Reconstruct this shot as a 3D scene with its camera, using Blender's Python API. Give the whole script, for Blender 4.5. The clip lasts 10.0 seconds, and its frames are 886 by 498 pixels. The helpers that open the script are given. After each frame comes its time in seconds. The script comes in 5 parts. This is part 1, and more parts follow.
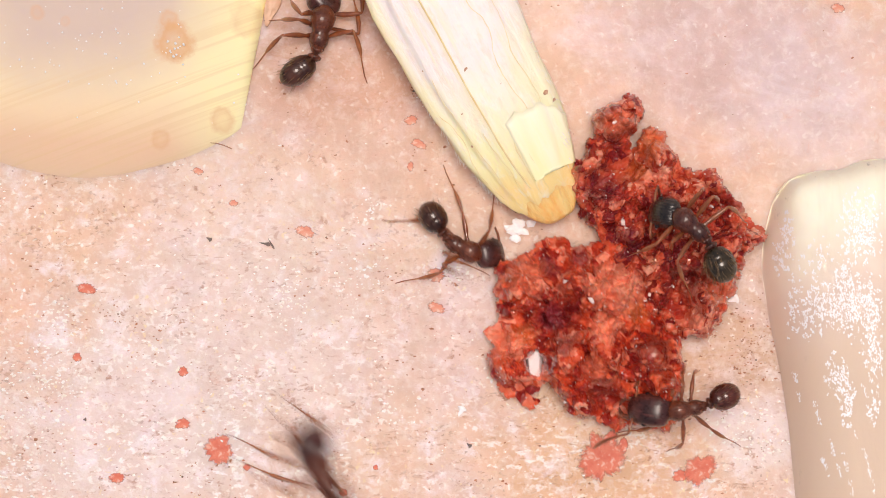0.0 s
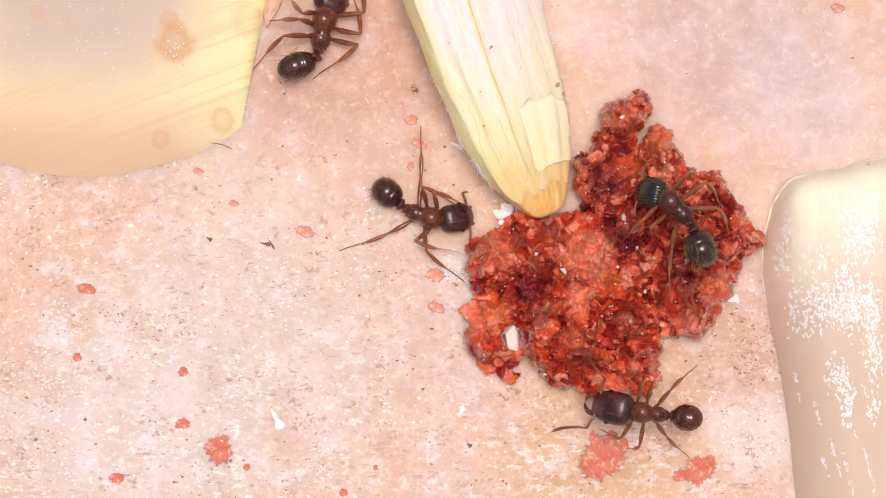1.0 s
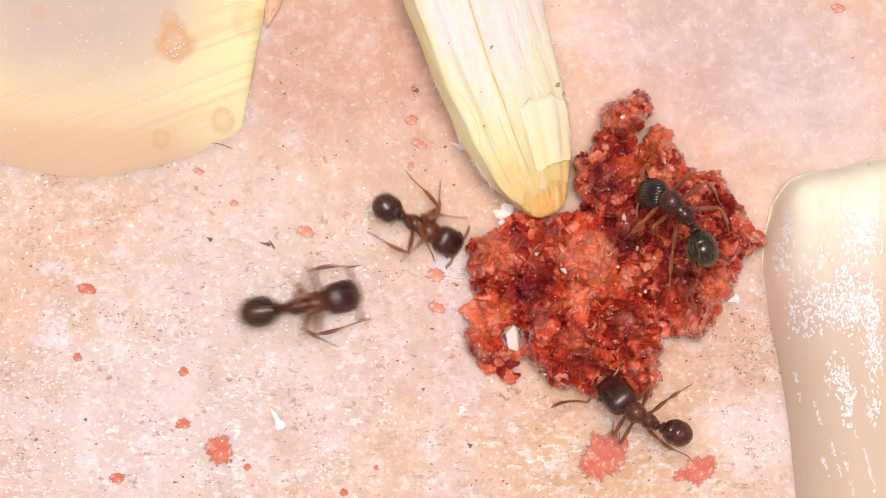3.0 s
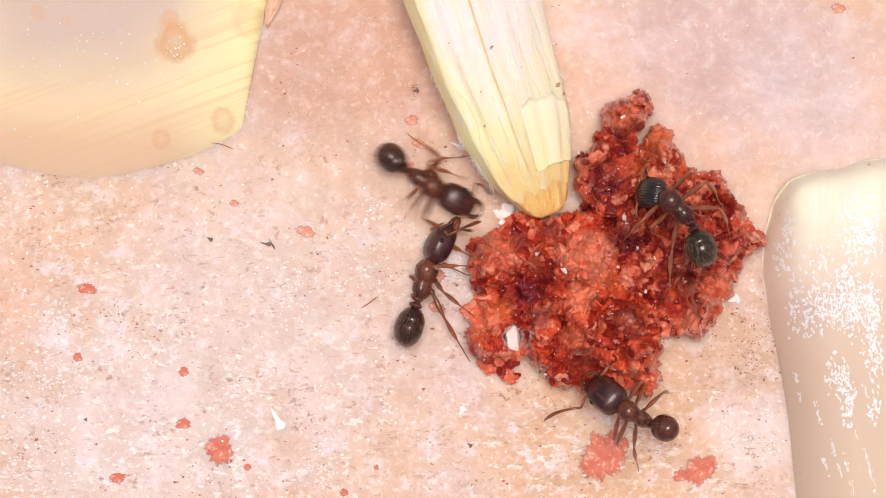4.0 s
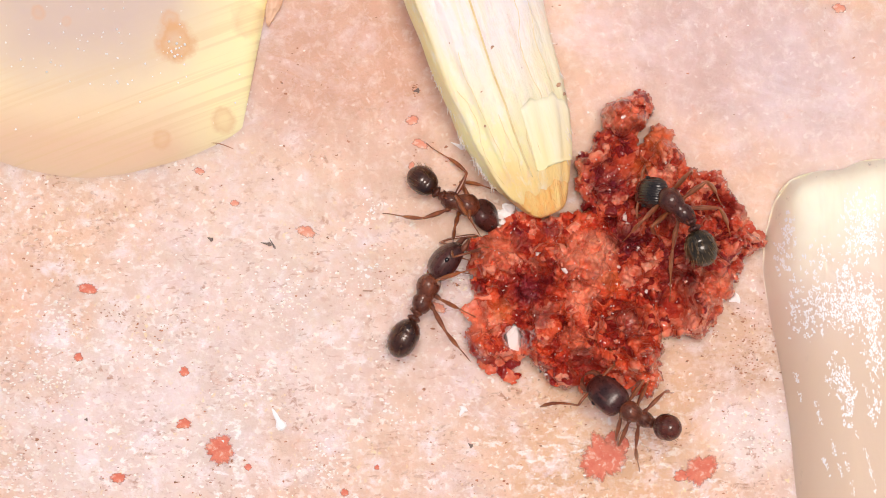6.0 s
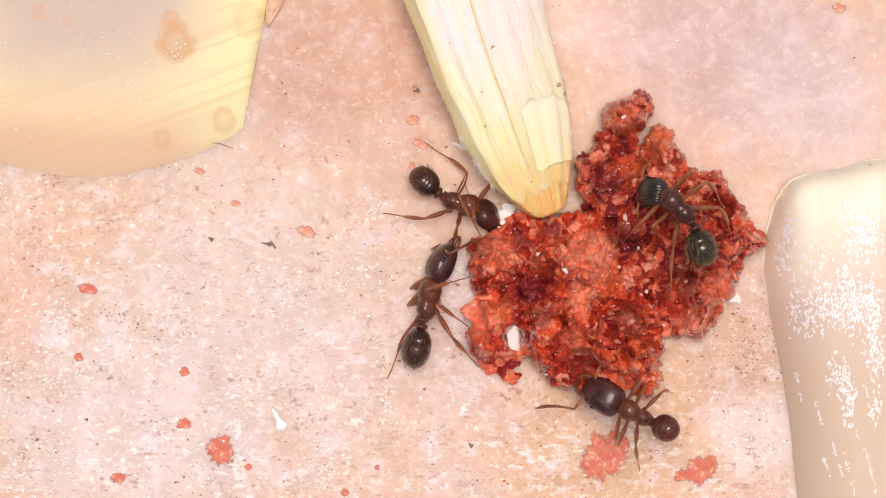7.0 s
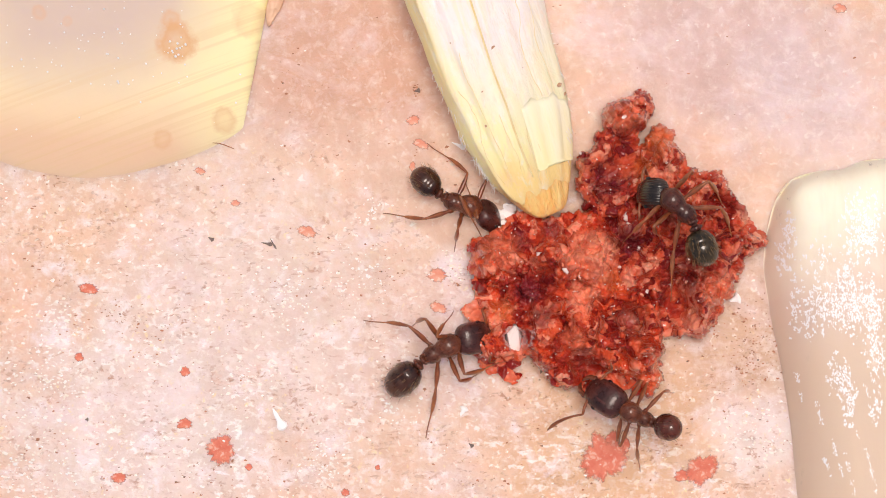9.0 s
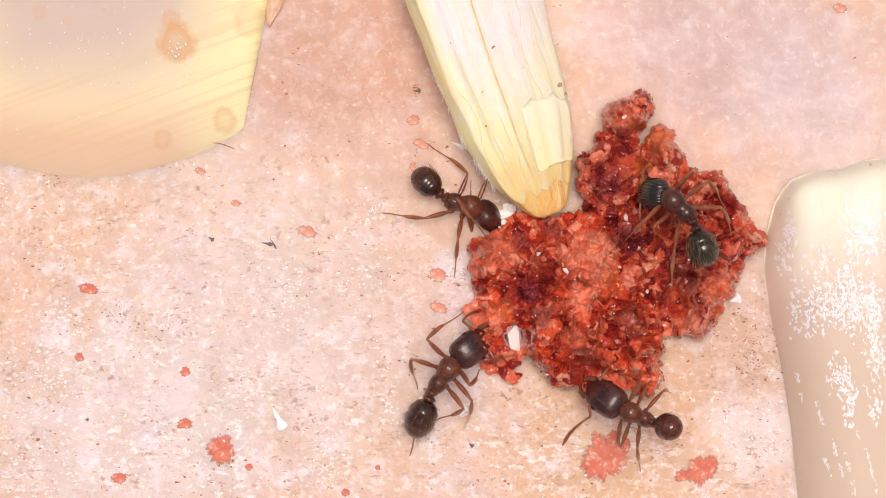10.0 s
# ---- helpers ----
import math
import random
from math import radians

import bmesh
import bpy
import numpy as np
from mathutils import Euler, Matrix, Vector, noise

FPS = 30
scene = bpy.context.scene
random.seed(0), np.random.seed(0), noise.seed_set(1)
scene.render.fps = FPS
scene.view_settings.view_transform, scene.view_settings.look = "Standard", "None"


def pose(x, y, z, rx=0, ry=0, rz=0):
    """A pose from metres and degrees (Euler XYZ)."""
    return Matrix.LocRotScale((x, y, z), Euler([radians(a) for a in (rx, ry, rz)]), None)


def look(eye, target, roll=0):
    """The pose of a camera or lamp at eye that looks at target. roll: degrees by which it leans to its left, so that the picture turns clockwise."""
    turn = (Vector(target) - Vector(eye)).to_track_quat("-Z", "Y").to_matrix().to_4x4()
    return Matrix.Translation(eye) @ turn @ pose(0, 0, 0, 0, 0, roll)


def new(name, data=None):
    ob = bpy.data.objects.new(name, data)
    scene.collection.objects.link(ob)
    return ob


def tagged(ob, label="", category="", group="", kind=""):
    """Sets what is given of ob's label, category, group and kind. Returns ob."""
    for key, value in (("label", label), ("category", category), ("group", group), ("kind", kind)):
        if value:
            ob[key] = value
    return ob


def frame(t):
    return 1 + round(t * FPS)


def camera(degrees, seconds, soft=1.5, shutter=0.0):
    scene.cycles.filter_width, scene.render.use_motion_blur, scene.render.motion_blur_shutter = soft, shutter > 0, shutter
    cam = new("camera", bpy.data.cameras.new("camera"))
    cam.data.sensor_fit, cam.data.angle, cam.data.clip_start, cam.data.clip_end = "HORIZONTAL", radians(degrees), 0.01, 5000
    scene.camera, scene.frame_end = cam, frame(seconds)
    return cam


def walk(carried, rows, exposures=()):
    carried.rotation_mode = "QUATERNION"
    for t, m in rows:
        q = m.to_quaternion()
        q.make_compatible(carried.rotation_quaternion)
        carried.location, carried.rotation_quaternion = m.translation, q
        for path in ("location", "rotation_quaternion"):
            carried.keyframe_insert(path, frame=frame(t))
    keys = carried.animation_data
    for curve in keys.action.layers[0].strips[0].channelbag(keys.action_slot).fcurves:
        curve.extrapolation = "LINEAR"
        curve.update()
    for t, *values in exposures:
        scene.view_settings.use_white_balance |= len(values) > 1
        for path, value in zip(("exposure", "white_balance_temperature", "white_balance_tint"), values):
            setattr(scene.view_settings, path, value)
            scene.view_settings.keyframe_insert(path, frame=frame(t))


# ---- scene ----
# A close look straight down on a stone slab: ants round a crumb of dried red food among three grains.
# Plan in millimetres: x to the right, y up the picture, z above the slab.
MM = 0.001
cam = camera(14.33, 10.0, soft=1.0, shutter=0.8)
PATH = [(0.0, pose(0, 0, 0.08)), (2.0, pose(-0.000005, 0, 0.08)), (4.0, pose(-0.000015, 0, 0.08)), (7.0, pose(-0.000034, 0, 0.08)), (10.0, pose(-0.00005, 0, 0.08))]
walk(cam, PATH, exposures=[(0.0, -0.36, 7380, 19), (0.5, -0.31, 7380, 19), (10.0, -0.31, 7380, 19)])

# ---- light: bright hazy sky with a wide soft sun ----
SUN_UP, SUN_TURN = 83, 20
world = bpy.data.worlds.new("hazy_sky")
scene.world = world
world.use_nodes = True
wn = world.node_tree.nodes
sky = wn.new("ShaderNodeTexSky")
sky.sky_type, sky.sun_disc = "NISHITA", False
sky.sun_elevation, sky.sun_rotation = radians(SUN_UP), radians(SUN_TURN)
sky.air_density, sky.dust_density, sky.ozone_density = 1.0, 3.0, 1.0
world.node_tree.links.new(sky.outputs[0], wn["Background"].inputs[0])
wn["Background"].inputs[1].default_value = 0.11
sun_data = bpy.data.lights.new("sun", "SUN")
sun_data.energy, sun_data.angle, sun_data.color = 2.7, radians(24), (1.0, 0.98, 0.95)
sun = new("sun", sun_data)
SUN_WAY = Vector((math.sin(radians(SUN_TURN)) * math.cos(radians(SUN_UP)), math.cos(radians(SUN_TURN)) * math.cos(radians(SUN_UP)), math.sin(radians(SUN_UP))))
sun.matrix_world = look(SUN_WAY * 0.5, (0, 0, 0))


# ---- materials ----
class Nodes:
    """A node material with a Principled shader and object-space millimetre coordinates."""

    def __init__(self, name, rough=0.5, **sockets):
        self.mat = bpy.data.materials.new(name)
        self.mat.use_nodes = True
        self.tree = self.mat.node_tree
        self.bsdf = self.tree.nodes["Principled BSDF"]
        self.bsdf.inputs["Roughness"].default_value = rough
        for key, value in sockets.items():
            self.bsdf.inputs[key.replace("_", " ")].default_value = value
        coord = self.tree.nodes.new("ShaderNodeTexCoord")
        self.mm = self.vmath("SCALE", coord.outputs["Object"], scale=1000.0)

    def vmath(self, op, a, b=None, scale=None):
        n = self.tree.nodes.new("ShaderNodeVectorMath")
        n.operation = op
        self.link(a, n.inputs[0])
        if b is not None:
            n.inputs[1].default_value = b
        if scale is not None:
            n.inputs["Scale"].default_value = scale
        return n.outputs[0]

    def link(self, a, b):
        self.tree.links.new(a, b)

    def noise(self, scale, detail=3, rough=0.55, stretch=None, dist=0.0):
        n = self.tree.nodes.new("ShaderNodeTexNoise")
        n.inputs["Scale"].default_value, n.inputs["Detail"].default_value = scale, detail
        n.inputs["Roughness"].default_value, n.inputs["Distortion"].default_value = rough, dist
        self.link(self.vmath("MULTIPLY", self.mm, stretch) if stretch else self.mm, n.inputs["Vector"])
        return n.outputs[0]

    def cells(self, scale, out="Distance", feature="F1"):
        n = self.tree.nodes.new("ShaderNodeTexVoronoi")
        n.feature = feature
        n.inputs["Scale"].default_value = scale
        self.link(self.mm, n.inputs["Vector"])
        return n.outputs[out]

    def ramp(self, fac, *stops):
        n = self.tree.nodes.new("ShaderNodeValToRGB")
        while len(n.color_ramp.elements) < len(stops):
            n.color_ramp.elements.new(0.5)
        for e, (p, c) in zip(n.color_ramp.elements, stops):
            e.position = p
            e.color = (*c, 1) if isinstance(c, tuple) else (c, c, c, 1)
        self.link(fac, n.inputs[0])
        return n.outputs[0]

    def mix(self, fac, a, b, blend="MIX"):
        n = self.tree.nodes.new("ShaderNodeMix")
        n.data_type, n.blend_type = "RGBA", blend
        for sock, v in ((n.inputs[0], fac), (n.inputs[6], a), (n.inputs[7], b)):
            if isinstance(v, (int, float)):
                sock.default_value = v
            elif isinstance(v, tuple):
                sock.default_value = (*v, 1)
            else:
                self.link(v, sock)
        return n.outputs[2]

    def math(self, op, a, b=0.0):
        n = self.tree.nodes.new("ShaderNodeMath")
        n.operation = op
        for sock, v in zip(n.inputs, (a, b)):
            if isinstance(v, (int, float)):
                sock.default_value = v
            else:
                self.link(v, sock)
        return n.outputs[0]

    def info(self, kind, out):
        return self.tree.nodes.new(kind).outputs[out]

    def color(self, c):
        if isinstance(c, tuple):
            self.bsdf.inputs["Base Color"].default_value = (*c, 1)
        else:
            self.link(c, self.bsdf.inputs["Base Color"])

    def rough(self, r):
        self.link(r, self.bsdf.inputs["Roughness"])

    def bump(self, height, strength=0.4, depth=0.05):
        n = self.tree.nodes.new("ShaderNodeBump")
        n.inputs["Strength"].default_value, n.inputs["Distance"].default_value = strength, depth * MM
        self.link(height, n.inputs["Height"])
        self.link(n.outputs[0], self.bsdf.inputs["Normal"])

    def subsurface(self, weight, radius, scale=1.0):
        self.bsdf.inputs["Subsurface Weight"].default_value = weight
        self.bsdf.inputs["Subsurface Radius"].default_value = radius
        self.bsdf.inputs["Subsurface Scale"].default_value = scale * MM


def stone_material():
    n = Nodes("pink_stone", 0.6)
    tone = n.ramp(n.noise(0.16, 4, 0.6), (0.34, (0.81, 0.53, 0.38)), (0.5, (0.83, 0.62, 0.49)), (0.64, (0.80, 0.62, 0.56)))
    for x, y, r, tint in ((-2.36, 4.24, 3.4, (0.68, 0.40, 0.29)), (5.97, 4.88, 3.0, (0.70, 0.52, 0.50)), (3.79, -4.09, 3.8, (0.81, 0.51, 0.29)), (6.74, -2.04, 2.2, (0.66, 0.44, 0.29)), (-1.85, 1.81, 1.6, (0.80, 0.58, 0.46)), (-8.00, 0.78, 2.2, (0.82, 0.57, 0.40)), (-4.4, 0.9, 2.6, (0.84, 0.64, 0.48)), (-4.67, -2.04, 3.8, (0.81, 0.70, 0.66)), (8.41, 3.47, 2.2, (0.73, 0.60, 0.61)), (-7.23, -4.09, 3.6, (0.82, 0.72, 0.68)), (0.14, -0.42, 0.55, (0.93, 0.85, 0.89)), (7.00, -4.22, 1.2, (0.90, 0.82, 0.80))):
        # paler, cooler and warmer clouds in the stone, some painting shade beside the grains
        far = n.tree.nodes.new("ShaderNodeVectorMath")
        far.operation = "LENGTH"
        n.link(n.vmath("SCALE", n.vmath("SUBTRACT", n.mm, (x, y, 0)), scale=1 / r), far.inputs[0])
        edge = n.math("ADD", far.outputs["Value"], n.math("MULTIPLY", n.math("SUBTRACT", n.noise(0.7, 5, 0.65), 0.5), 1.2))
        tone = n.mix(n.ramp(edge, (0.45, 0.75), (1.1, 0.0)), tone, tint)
    cloud = n.ramp(n.noise(0.9, 6, 0.7), (0.36, (0.88, 0.84, 0.82)), (0.62, (1.01, 0.99, 0.99)))
    base = n.mix(1.0, tone, cloud, "MULTIPLY")
    rust = n.ramp(n.noise(2.1, 6, 0.75, dist=0.8), (0.58, 0.0), (0.76, 0.5))
    base = n.mix(rust, base, (0.72, 0.36, 0.22))
    white = n.ramp(n.noise(3.4, 5, 0.7, dist=0.4), (0.50, 0.0), (0.74, 0.5))
    base = n.mix(white, base, (0.93, 0.85, 0.80))
    flake = n.ramp(n.noise(6.0, 2, 0.5, dist=0.5), (0.62, 0.0), (0.74, 0.3))
    base = n.mix(flake, base, (0.97, 0.94, 0.91))
    where = n.tree.nodes.new("ShaderNodeSeparateXYZ")
    n.link(n.mm, where.inputs[0])
    # the slab is dirtier on one side and smoother on the other
    side = n.math("SUBTRACT", 0.46, n.math("ADD", n.math("MULTIPLY", where.outputs[1], 0.10), n.math("MULTIPLY", where.outputs[0], 0.03)))
    grimy = n.ramp(side, (0.0, 0.12), (0.6, 1.0))
    patch = n.math("MULTIPLY", n.ramp(n.noise(0.8, 5, 0.7), (0.47, 0.0), (0.62, 1.0)), grimy)
    bloom = n.math("MULTIPLY", n.ramp(n.noise(1.3, 6, 0.72, dist=0.3), (0.53, 0.0), (0.68, 0.85)), n.ramp(side, (0.2, 0.25), (0.9, 1.0)))
    base = n.mix(bloom, base, (0.94, 0.86, 0.88))
    # cool mineral haze in ragged streaks
    haze = n.ramp(n.noise(0.5, 7, 0.72, stretch=(0.8, 1.3, 1.0), dist=0.7), (0.52, 0.0), (0.70, 0.45))
    base = n.mix(haze, base, (0.88, 0.78, 0.84))
    chalk = n.math("MULTIPLY", n.ramp(n.noise(5.2, 3, 0.6, stretch=(0.8, 1.15, 1.0), dist=0.3), (0.54, 0.0), (0.62, 0.8)), n.ramp(side, (0.3, 0.0), (0.9, 1.0)))
    base = n.mix(n.math("MULTIPLY", chalk, n.ramp(n.noise(0.55, 4, 0.6), (0.42, 0.15), (0.6, 1.0))), base, (0.98, 0.95, 0.92))
    speck = n.ramp(n.noise(4.6, 3, 0.6, stretch=(0.85, 1.2, 1.0), dist=0.5), (0.58, 0.0), (0.65, 0.7))
    base = n.mix(n.math("MULTIPLY", speck, patch), base, (0.44, 0.18, 0.09))
    fine = n.ramp(n.noise(9.0, 2, 0.5, stretch=(0.8, 1.2, 1.0), dist=0.5), (0.60, 0.0), (0.68, 0.5))
    base = n.mix(n.math("MULTIPLY", fine, patch), base, (0.30, 0.15, 0.09))
    # crumbs of lime and ochre, and hair-fine brown dashes
    lime = n.math("MULTIPLY", n.ramp(n.noise(6.0, 2, 0.5, dist=0.3), (0.62, 0.0), (0.68, 0.8)), n.math("MULTIPLY", n.ramp(n.noise(0.9, 4, 0.6), (0.42, 0.1), (0.60, 1.0)), n.ramp(side, (0.1, 0.2), (0.6, 1.0))))
    base = n.mix(lime, base, (0.97, 0.93, 0.86))
    ochre = n.math("MULTIPLY", n.ramp(n.noise(7.0, 2, 0.5, dist=0.4), (0.63, 0.0), (0.70, 0.7)), n.math("MULTIPLY", n.ramp(n.noise(0.7, 4, 0.6), (0.45, 0.0), (0.62, 1.0)), n.ramp(side, (0.15, 0.12), (0.7, 1.0))))
    base = n.mix(ochre, base, (0.90, 0.74, 0.42))
    dash = n.math("MULTIPLY", n.ramp(n.noise(7.0, 3, 0.55, stretch=(0.6, 1.4, 1.0), dist=0.6), (0.63, 0.0), (0.70, 0.55)), n.ramp(side, (0.1, 0.25), (0.7, 1.0)))
    base = n.mix(dash, base, (0.50, 0.27, 0.17))
    n.color(base)
    n.rough(n.ramp(n.noise(3.0, 4), (0.3, 0.42), (0.7, 0.72)))
    n.bump(n.mix(0.5, n.noise(3.0, 6, 0.65), n.noise(14.0, 4, 0.6)), 0.45, 0.06)
    n.subsurface(0.6, (1.0, 0.7, 0.5), 0.9)
    return n.mat


def crumb_material(name, deep, mid, light, pale, patches):
    """Wet, half clear red food: darker and paler lumps, glistening. patches: (x, y, radius, tint) of darker and paler
    food, partly painted shading of hollows and knobs.
    """
    n = Nodes(name, 0.3, IOR=1.38, Specular_IOR_Level=0.25, Coat_Weight=0.45, Coat_Roughness=0.05)
    lumps = n.tree.nodes.new("ShaderNodeTexVoronoi")
    lumps.inputs["Scale"].default_value = 3.6
    bent = n.tree.nodes.new("ShaderNodeVectorMath")
    bent.operation = "ADD"
    n.link(n.mm, bent.inputs[0])
    stir = n.tree.nodes.new("ShaderNodeTexNoise")
    stir.inputs["Scale"].default_value, stir.inputs["Detail"].default_value = 4.0, 3
    n.link(n.mm, stir.inputs["Vector"])
    n.link(n.vmath("SCALE", stir.outputs[1], scale=0.22), bent.inputs[1])
    n.link(bent.outputs[0], lumps.inputs["Vector"])
    tone = n.tree.nodes.new("ShaderNodeSeparateColor")
    n.link(lumps.outputs["Color"], tone.inputs[0])
    fac = n.math("ADD", n.math("MULTIPLY", n.noise(1.1, 3, 0.55), 0.56), n.math("MULTIPLY", tone.outputs[0], 0.36))
    fac = n.math("ADD", fac, n.math("MULTIPLY", n.noise(5.0, 4, 0.65), 0.14))
    col = n.ramp(fac, (0.38, deep), (0.48, mid), (0.60, light), (0.72, pale))
    for x, y, r, tint in patches:
        far = n.tree.nodes.new("ShaderNodeVectorMath")
        far.operation = "LENGTH"
        n.link(n.vmath("MULTIPLY", n.vmath("SUBTRACT", n.mm, (x, y, 0)), (1 / r, 1 / r, 0)), far.inputs[0])
        edge = n.math("ADD", far.outputs["Value"], n.math("MULTIPLY", n.math("SUBTRACT", n.noise(2.4, 5, 0.65), 0.5), 1.3))
        col = n.mix(n.ramp(edge, (0.45, 0.72), (1.15, 0.0)), col, tint)
    col = n.mix(n.ramp(n.noise(9.0, 4, 0.6), (0.60, 0.0), (0.72, 0.45)), col, pale)
    n.color(col)
    n.rough(n.ramp(n.noise(6.0, 3), (0.38, 0.10), (0.62, 0.34)))
    n.bump(n.mix(0.5, n.cells(10.0), n.noise(18.0, 4, 0.65)), 0.4, 0.03)
    n.subsurface(0.35, (1.0, 0.26, 0.14), 0.12)
    return n.mat


def granule_material(name, deep, light, pale):
    n = Nodes(name, 0.25, IOR=1.45, Coat_Weight=0.6, Coat_Roughness=0.06)
    n.color(n.mix(n.ramp(n.noise(8.0, 4), (0.4, 0.0), (0.7, 0.7)), n.ramp(n.info("ShaderNodeObjectInfo", "Random"), (0.0, deep), (0.5, light), (1.0, pale)), pale))
    n.bump(n.noise(14.0, 5, 0.7), 0.5, 0.05)
    n.subsurface(0.5, (1.0, 0.28, 0.16), 0.3)
    return n.mat


def chitin_material(name, dark, light, stripes, relief, coat=0.75, polish=0.03, grain=0.0):
    n = Nodes(name, 0.3, Specular_IOR_Level=0.25, Coat_Weight=coat, Coat_Roughness=polish, Coat_IOR=1.5)
    n.color(n.ramp(n.noise(2.6, 4, 0.6), (0.35, dark), (0.68, light)))
    n.rough(n.ramp(n.noise(10.0, 3), (0.3, 0.22), (0.7, 0.42)))
    lines = n.ramp(n.noise(1.0, 2, 0.5, stretch=(1.2, 13, 13)), (0.56, 0.0), (0.64, 0.7))
    n.color(n.mix(lines, n.ramp(n.noise(2.6, 4, 0.6), (0.35, dark), (0.68, light)), tuple(1.35 * c for c in light)))
    n.bump(n.mix(grain, n.mix(0.4, n.noise(1.0, 3, 0.5, stretch=stripes), n.noise(28.0, 3)), n.noise(11.0, 4, 0.65)), relief, 0.025 + 0.05 * grain)
    return n.mat


def leg_material(name, dark, light):
    n = Nodes(name, 0.28, Coat_Weight=0.5, Coat_Roughness=0.1)
    n.color(n.ramp(n.noise(2.2, 3), (0.35, dark), (0.65, light)))
    n.bump(n.noise(30.0, 2), 0.2, 0.01)
    n.subsurface(0.3, (1.0, 0.4, 0.15), 0.05)
    return n.mat


SPECK = Nodes("brown_speck", 0.5)
SPECK.color(SPECK.ramp(SPECK.noise(9.0, 3), (0.3, (0.42, 0.20, 0.10)), (0.7, (0.74, 0.46, 0.30))))
SPECK = SPECK.mat
VEIN = Nodes("golden_vein", 0.35)
VEIN.color(VEIN.ramp(VEIN.noise(3.0, 3), (0.3, (0.84, 0.62, 0.26)), (0.7, (0.96, 0.84, 0.50))))
VEIN = VEIN.mat
PEACH = Nodes("peach_kernel_edge", 0.45)
PEACH.color(PEACH.ramp(PEACH.noise(2.0, 4), (0.3, (0.70, 0.40, 0.25)), (0.7, (0.82, 0.54, 0.36))))
PEACH.bump(PEACH.noise(6.0, 4), 0.4, 0.04)
PEACH = PEACH.mat
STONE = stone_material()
# dark tints deepen the hollows' shade, pale ones brighten the knobs
CORAL = (0.88, 0.305, 0.185)
MAROON, ROSE, AMBER, PLUM = (0.238, 0.017, 0.018), (0.795, 0.199, 0.107), (0.656, 0.152, 0.051), (0.169, 0.017, 0.030)
CRUMB = crumb_material("orange_red_crumb", (0.27, 0.016, 0.012), (0.55, 0.053, 0.021), (0.74, 0.124, 0.053), (0.87, 0.32, 0.21), ((-0.85, 0.45, 0.80, MAROON), (-0.90, 0.35, 0.35, PLUM), (-1.5, -0.1, 0.35, AMBER), (-1.05, 1.45, 0.35, PLUM), (1.30, -0.35, 0.50, MAROON), (0.35, -1.30, 0.50, MAROON), (-0.65, -0.25, 0.35, MAROON), (0.50, 1.05, 0.80, CORAL), (0.30, 0.25, 0.45, CORAL), (-1.60, 1.25, 0.60, ROSE), (-2.0, -0.4, 0.4, ROSE), (0.1, -0.70, 0.35, ROSE), (1.0, 0.55, 0.35, AMBER), (-0.35, 1.70, 0.30, PLUM)))
CRUMB_DARK = crumb_material("deep_red_crumb", (0.21, 0.016, 0.017), (0.46, 0.050, 0.027), (0.65, 0.125, 0.062), (0.84, 0.35, 0.24), ((-1.15, 2.40, 0.40, ROSE), (-0.40, 1.95, 0.50, AMBER), (-1.55, 0.95, 0.55, PLUM), (-1.10, -0.30, 0.45, PLUM), (0.90, -1.50, 0.55, ROSE), (0.20, -1.10, 0.50, MAROON), (-0.2, 0.4, 0.60, MAROON), (1.50, 0.55, 0.50, MAROON), (0.0, 2.0, 0.3, ROSE), (-0.75, 1.30, 0.30, AMBER)))
GRANULE = granule_material("red_granule", (0.30, 0.026, 0.02), (0.58, 0.085, 0.045), (0.80, 0.25, 0.15))
CRYSTAL_AND_GLINT = Nodes("clear_crystal_and_glint", 0.15, IOR=1.5)
CRYSTAL_AND_GLINT.color(CRYSTAL_AND_GLINT.ramp(CRYSTAL_AND_GLINT.noise(5.0), (0.3, (0.72, 0.52, 0.46)), (0.7, (0.90, 0.82, 0.78))))
CRYSTAL_AND_GLINT.subsurface(0.4, (1.0, 0.9, 0.85), 0.1)
CRYSTAL_AND_GLINT = CRYSTAL_AND_GLINT.mat
GASTER = chitin_material("black_brown_chitin", (0.018, 0.007, 0.004), (0.085, 0.028, 0.014), (3, 12, 12), 1.0)
GASTER_RED = chitin_material("maroon_chitin", (0.03, 0.007, 0.004), (0.13, 0.028, 0.014), (3, 12, 12), 1.0)
HEAD = chitin_material("dark_brown_chitin", (0.026, 0.010, 0.009), (0.085, 0.026, 0.021), (3, 12, 12), 1.0, 0.5, 0.22)
CHEST = chitin_material("red_brown_chitin", (0.065, 0.018, 0.010), (0.19, 0.052, 0.024), (4, 12, 12), 1.0, 0.5, 0.14, 0.6)
GREEN = chitin_material("olive_black_chitin", (0.014, 0.010, 0.005), (0.048, 0.032, 0.013), (3, 12, 12), 0.8)
DUSKY = chitin_material("dusky_maroon_chitin", (0.035, 0.010, 0.008), (0.11, 0.028, 0.016), (3, 11, 11), 1.0, 0.5, 0.14, 0.6)
RIBBED = Nodes("ribbed_black_chitin", 0.22)
RIBBED.color(RIBBED.ramp(RIBBED.noise(2.6, 4), (0.35, (0.008, 0.007, 0.007)), (0.7, (0.035, 0.026, 0.022))))
RIBS = RIBBED.tree.nodes.new("ShaderNodeTexWave")
RIBS.bands_direction = "Y"
RIBS.inputs["Scale"].default_value, RIBS.inputs["Distortion"].default_value, RIBS.inputs["Detail"].default_value = 5.2, 2.5, 1.0
RIBBED.link(RIBBED.mm, RIBS.inputs["Vector"])
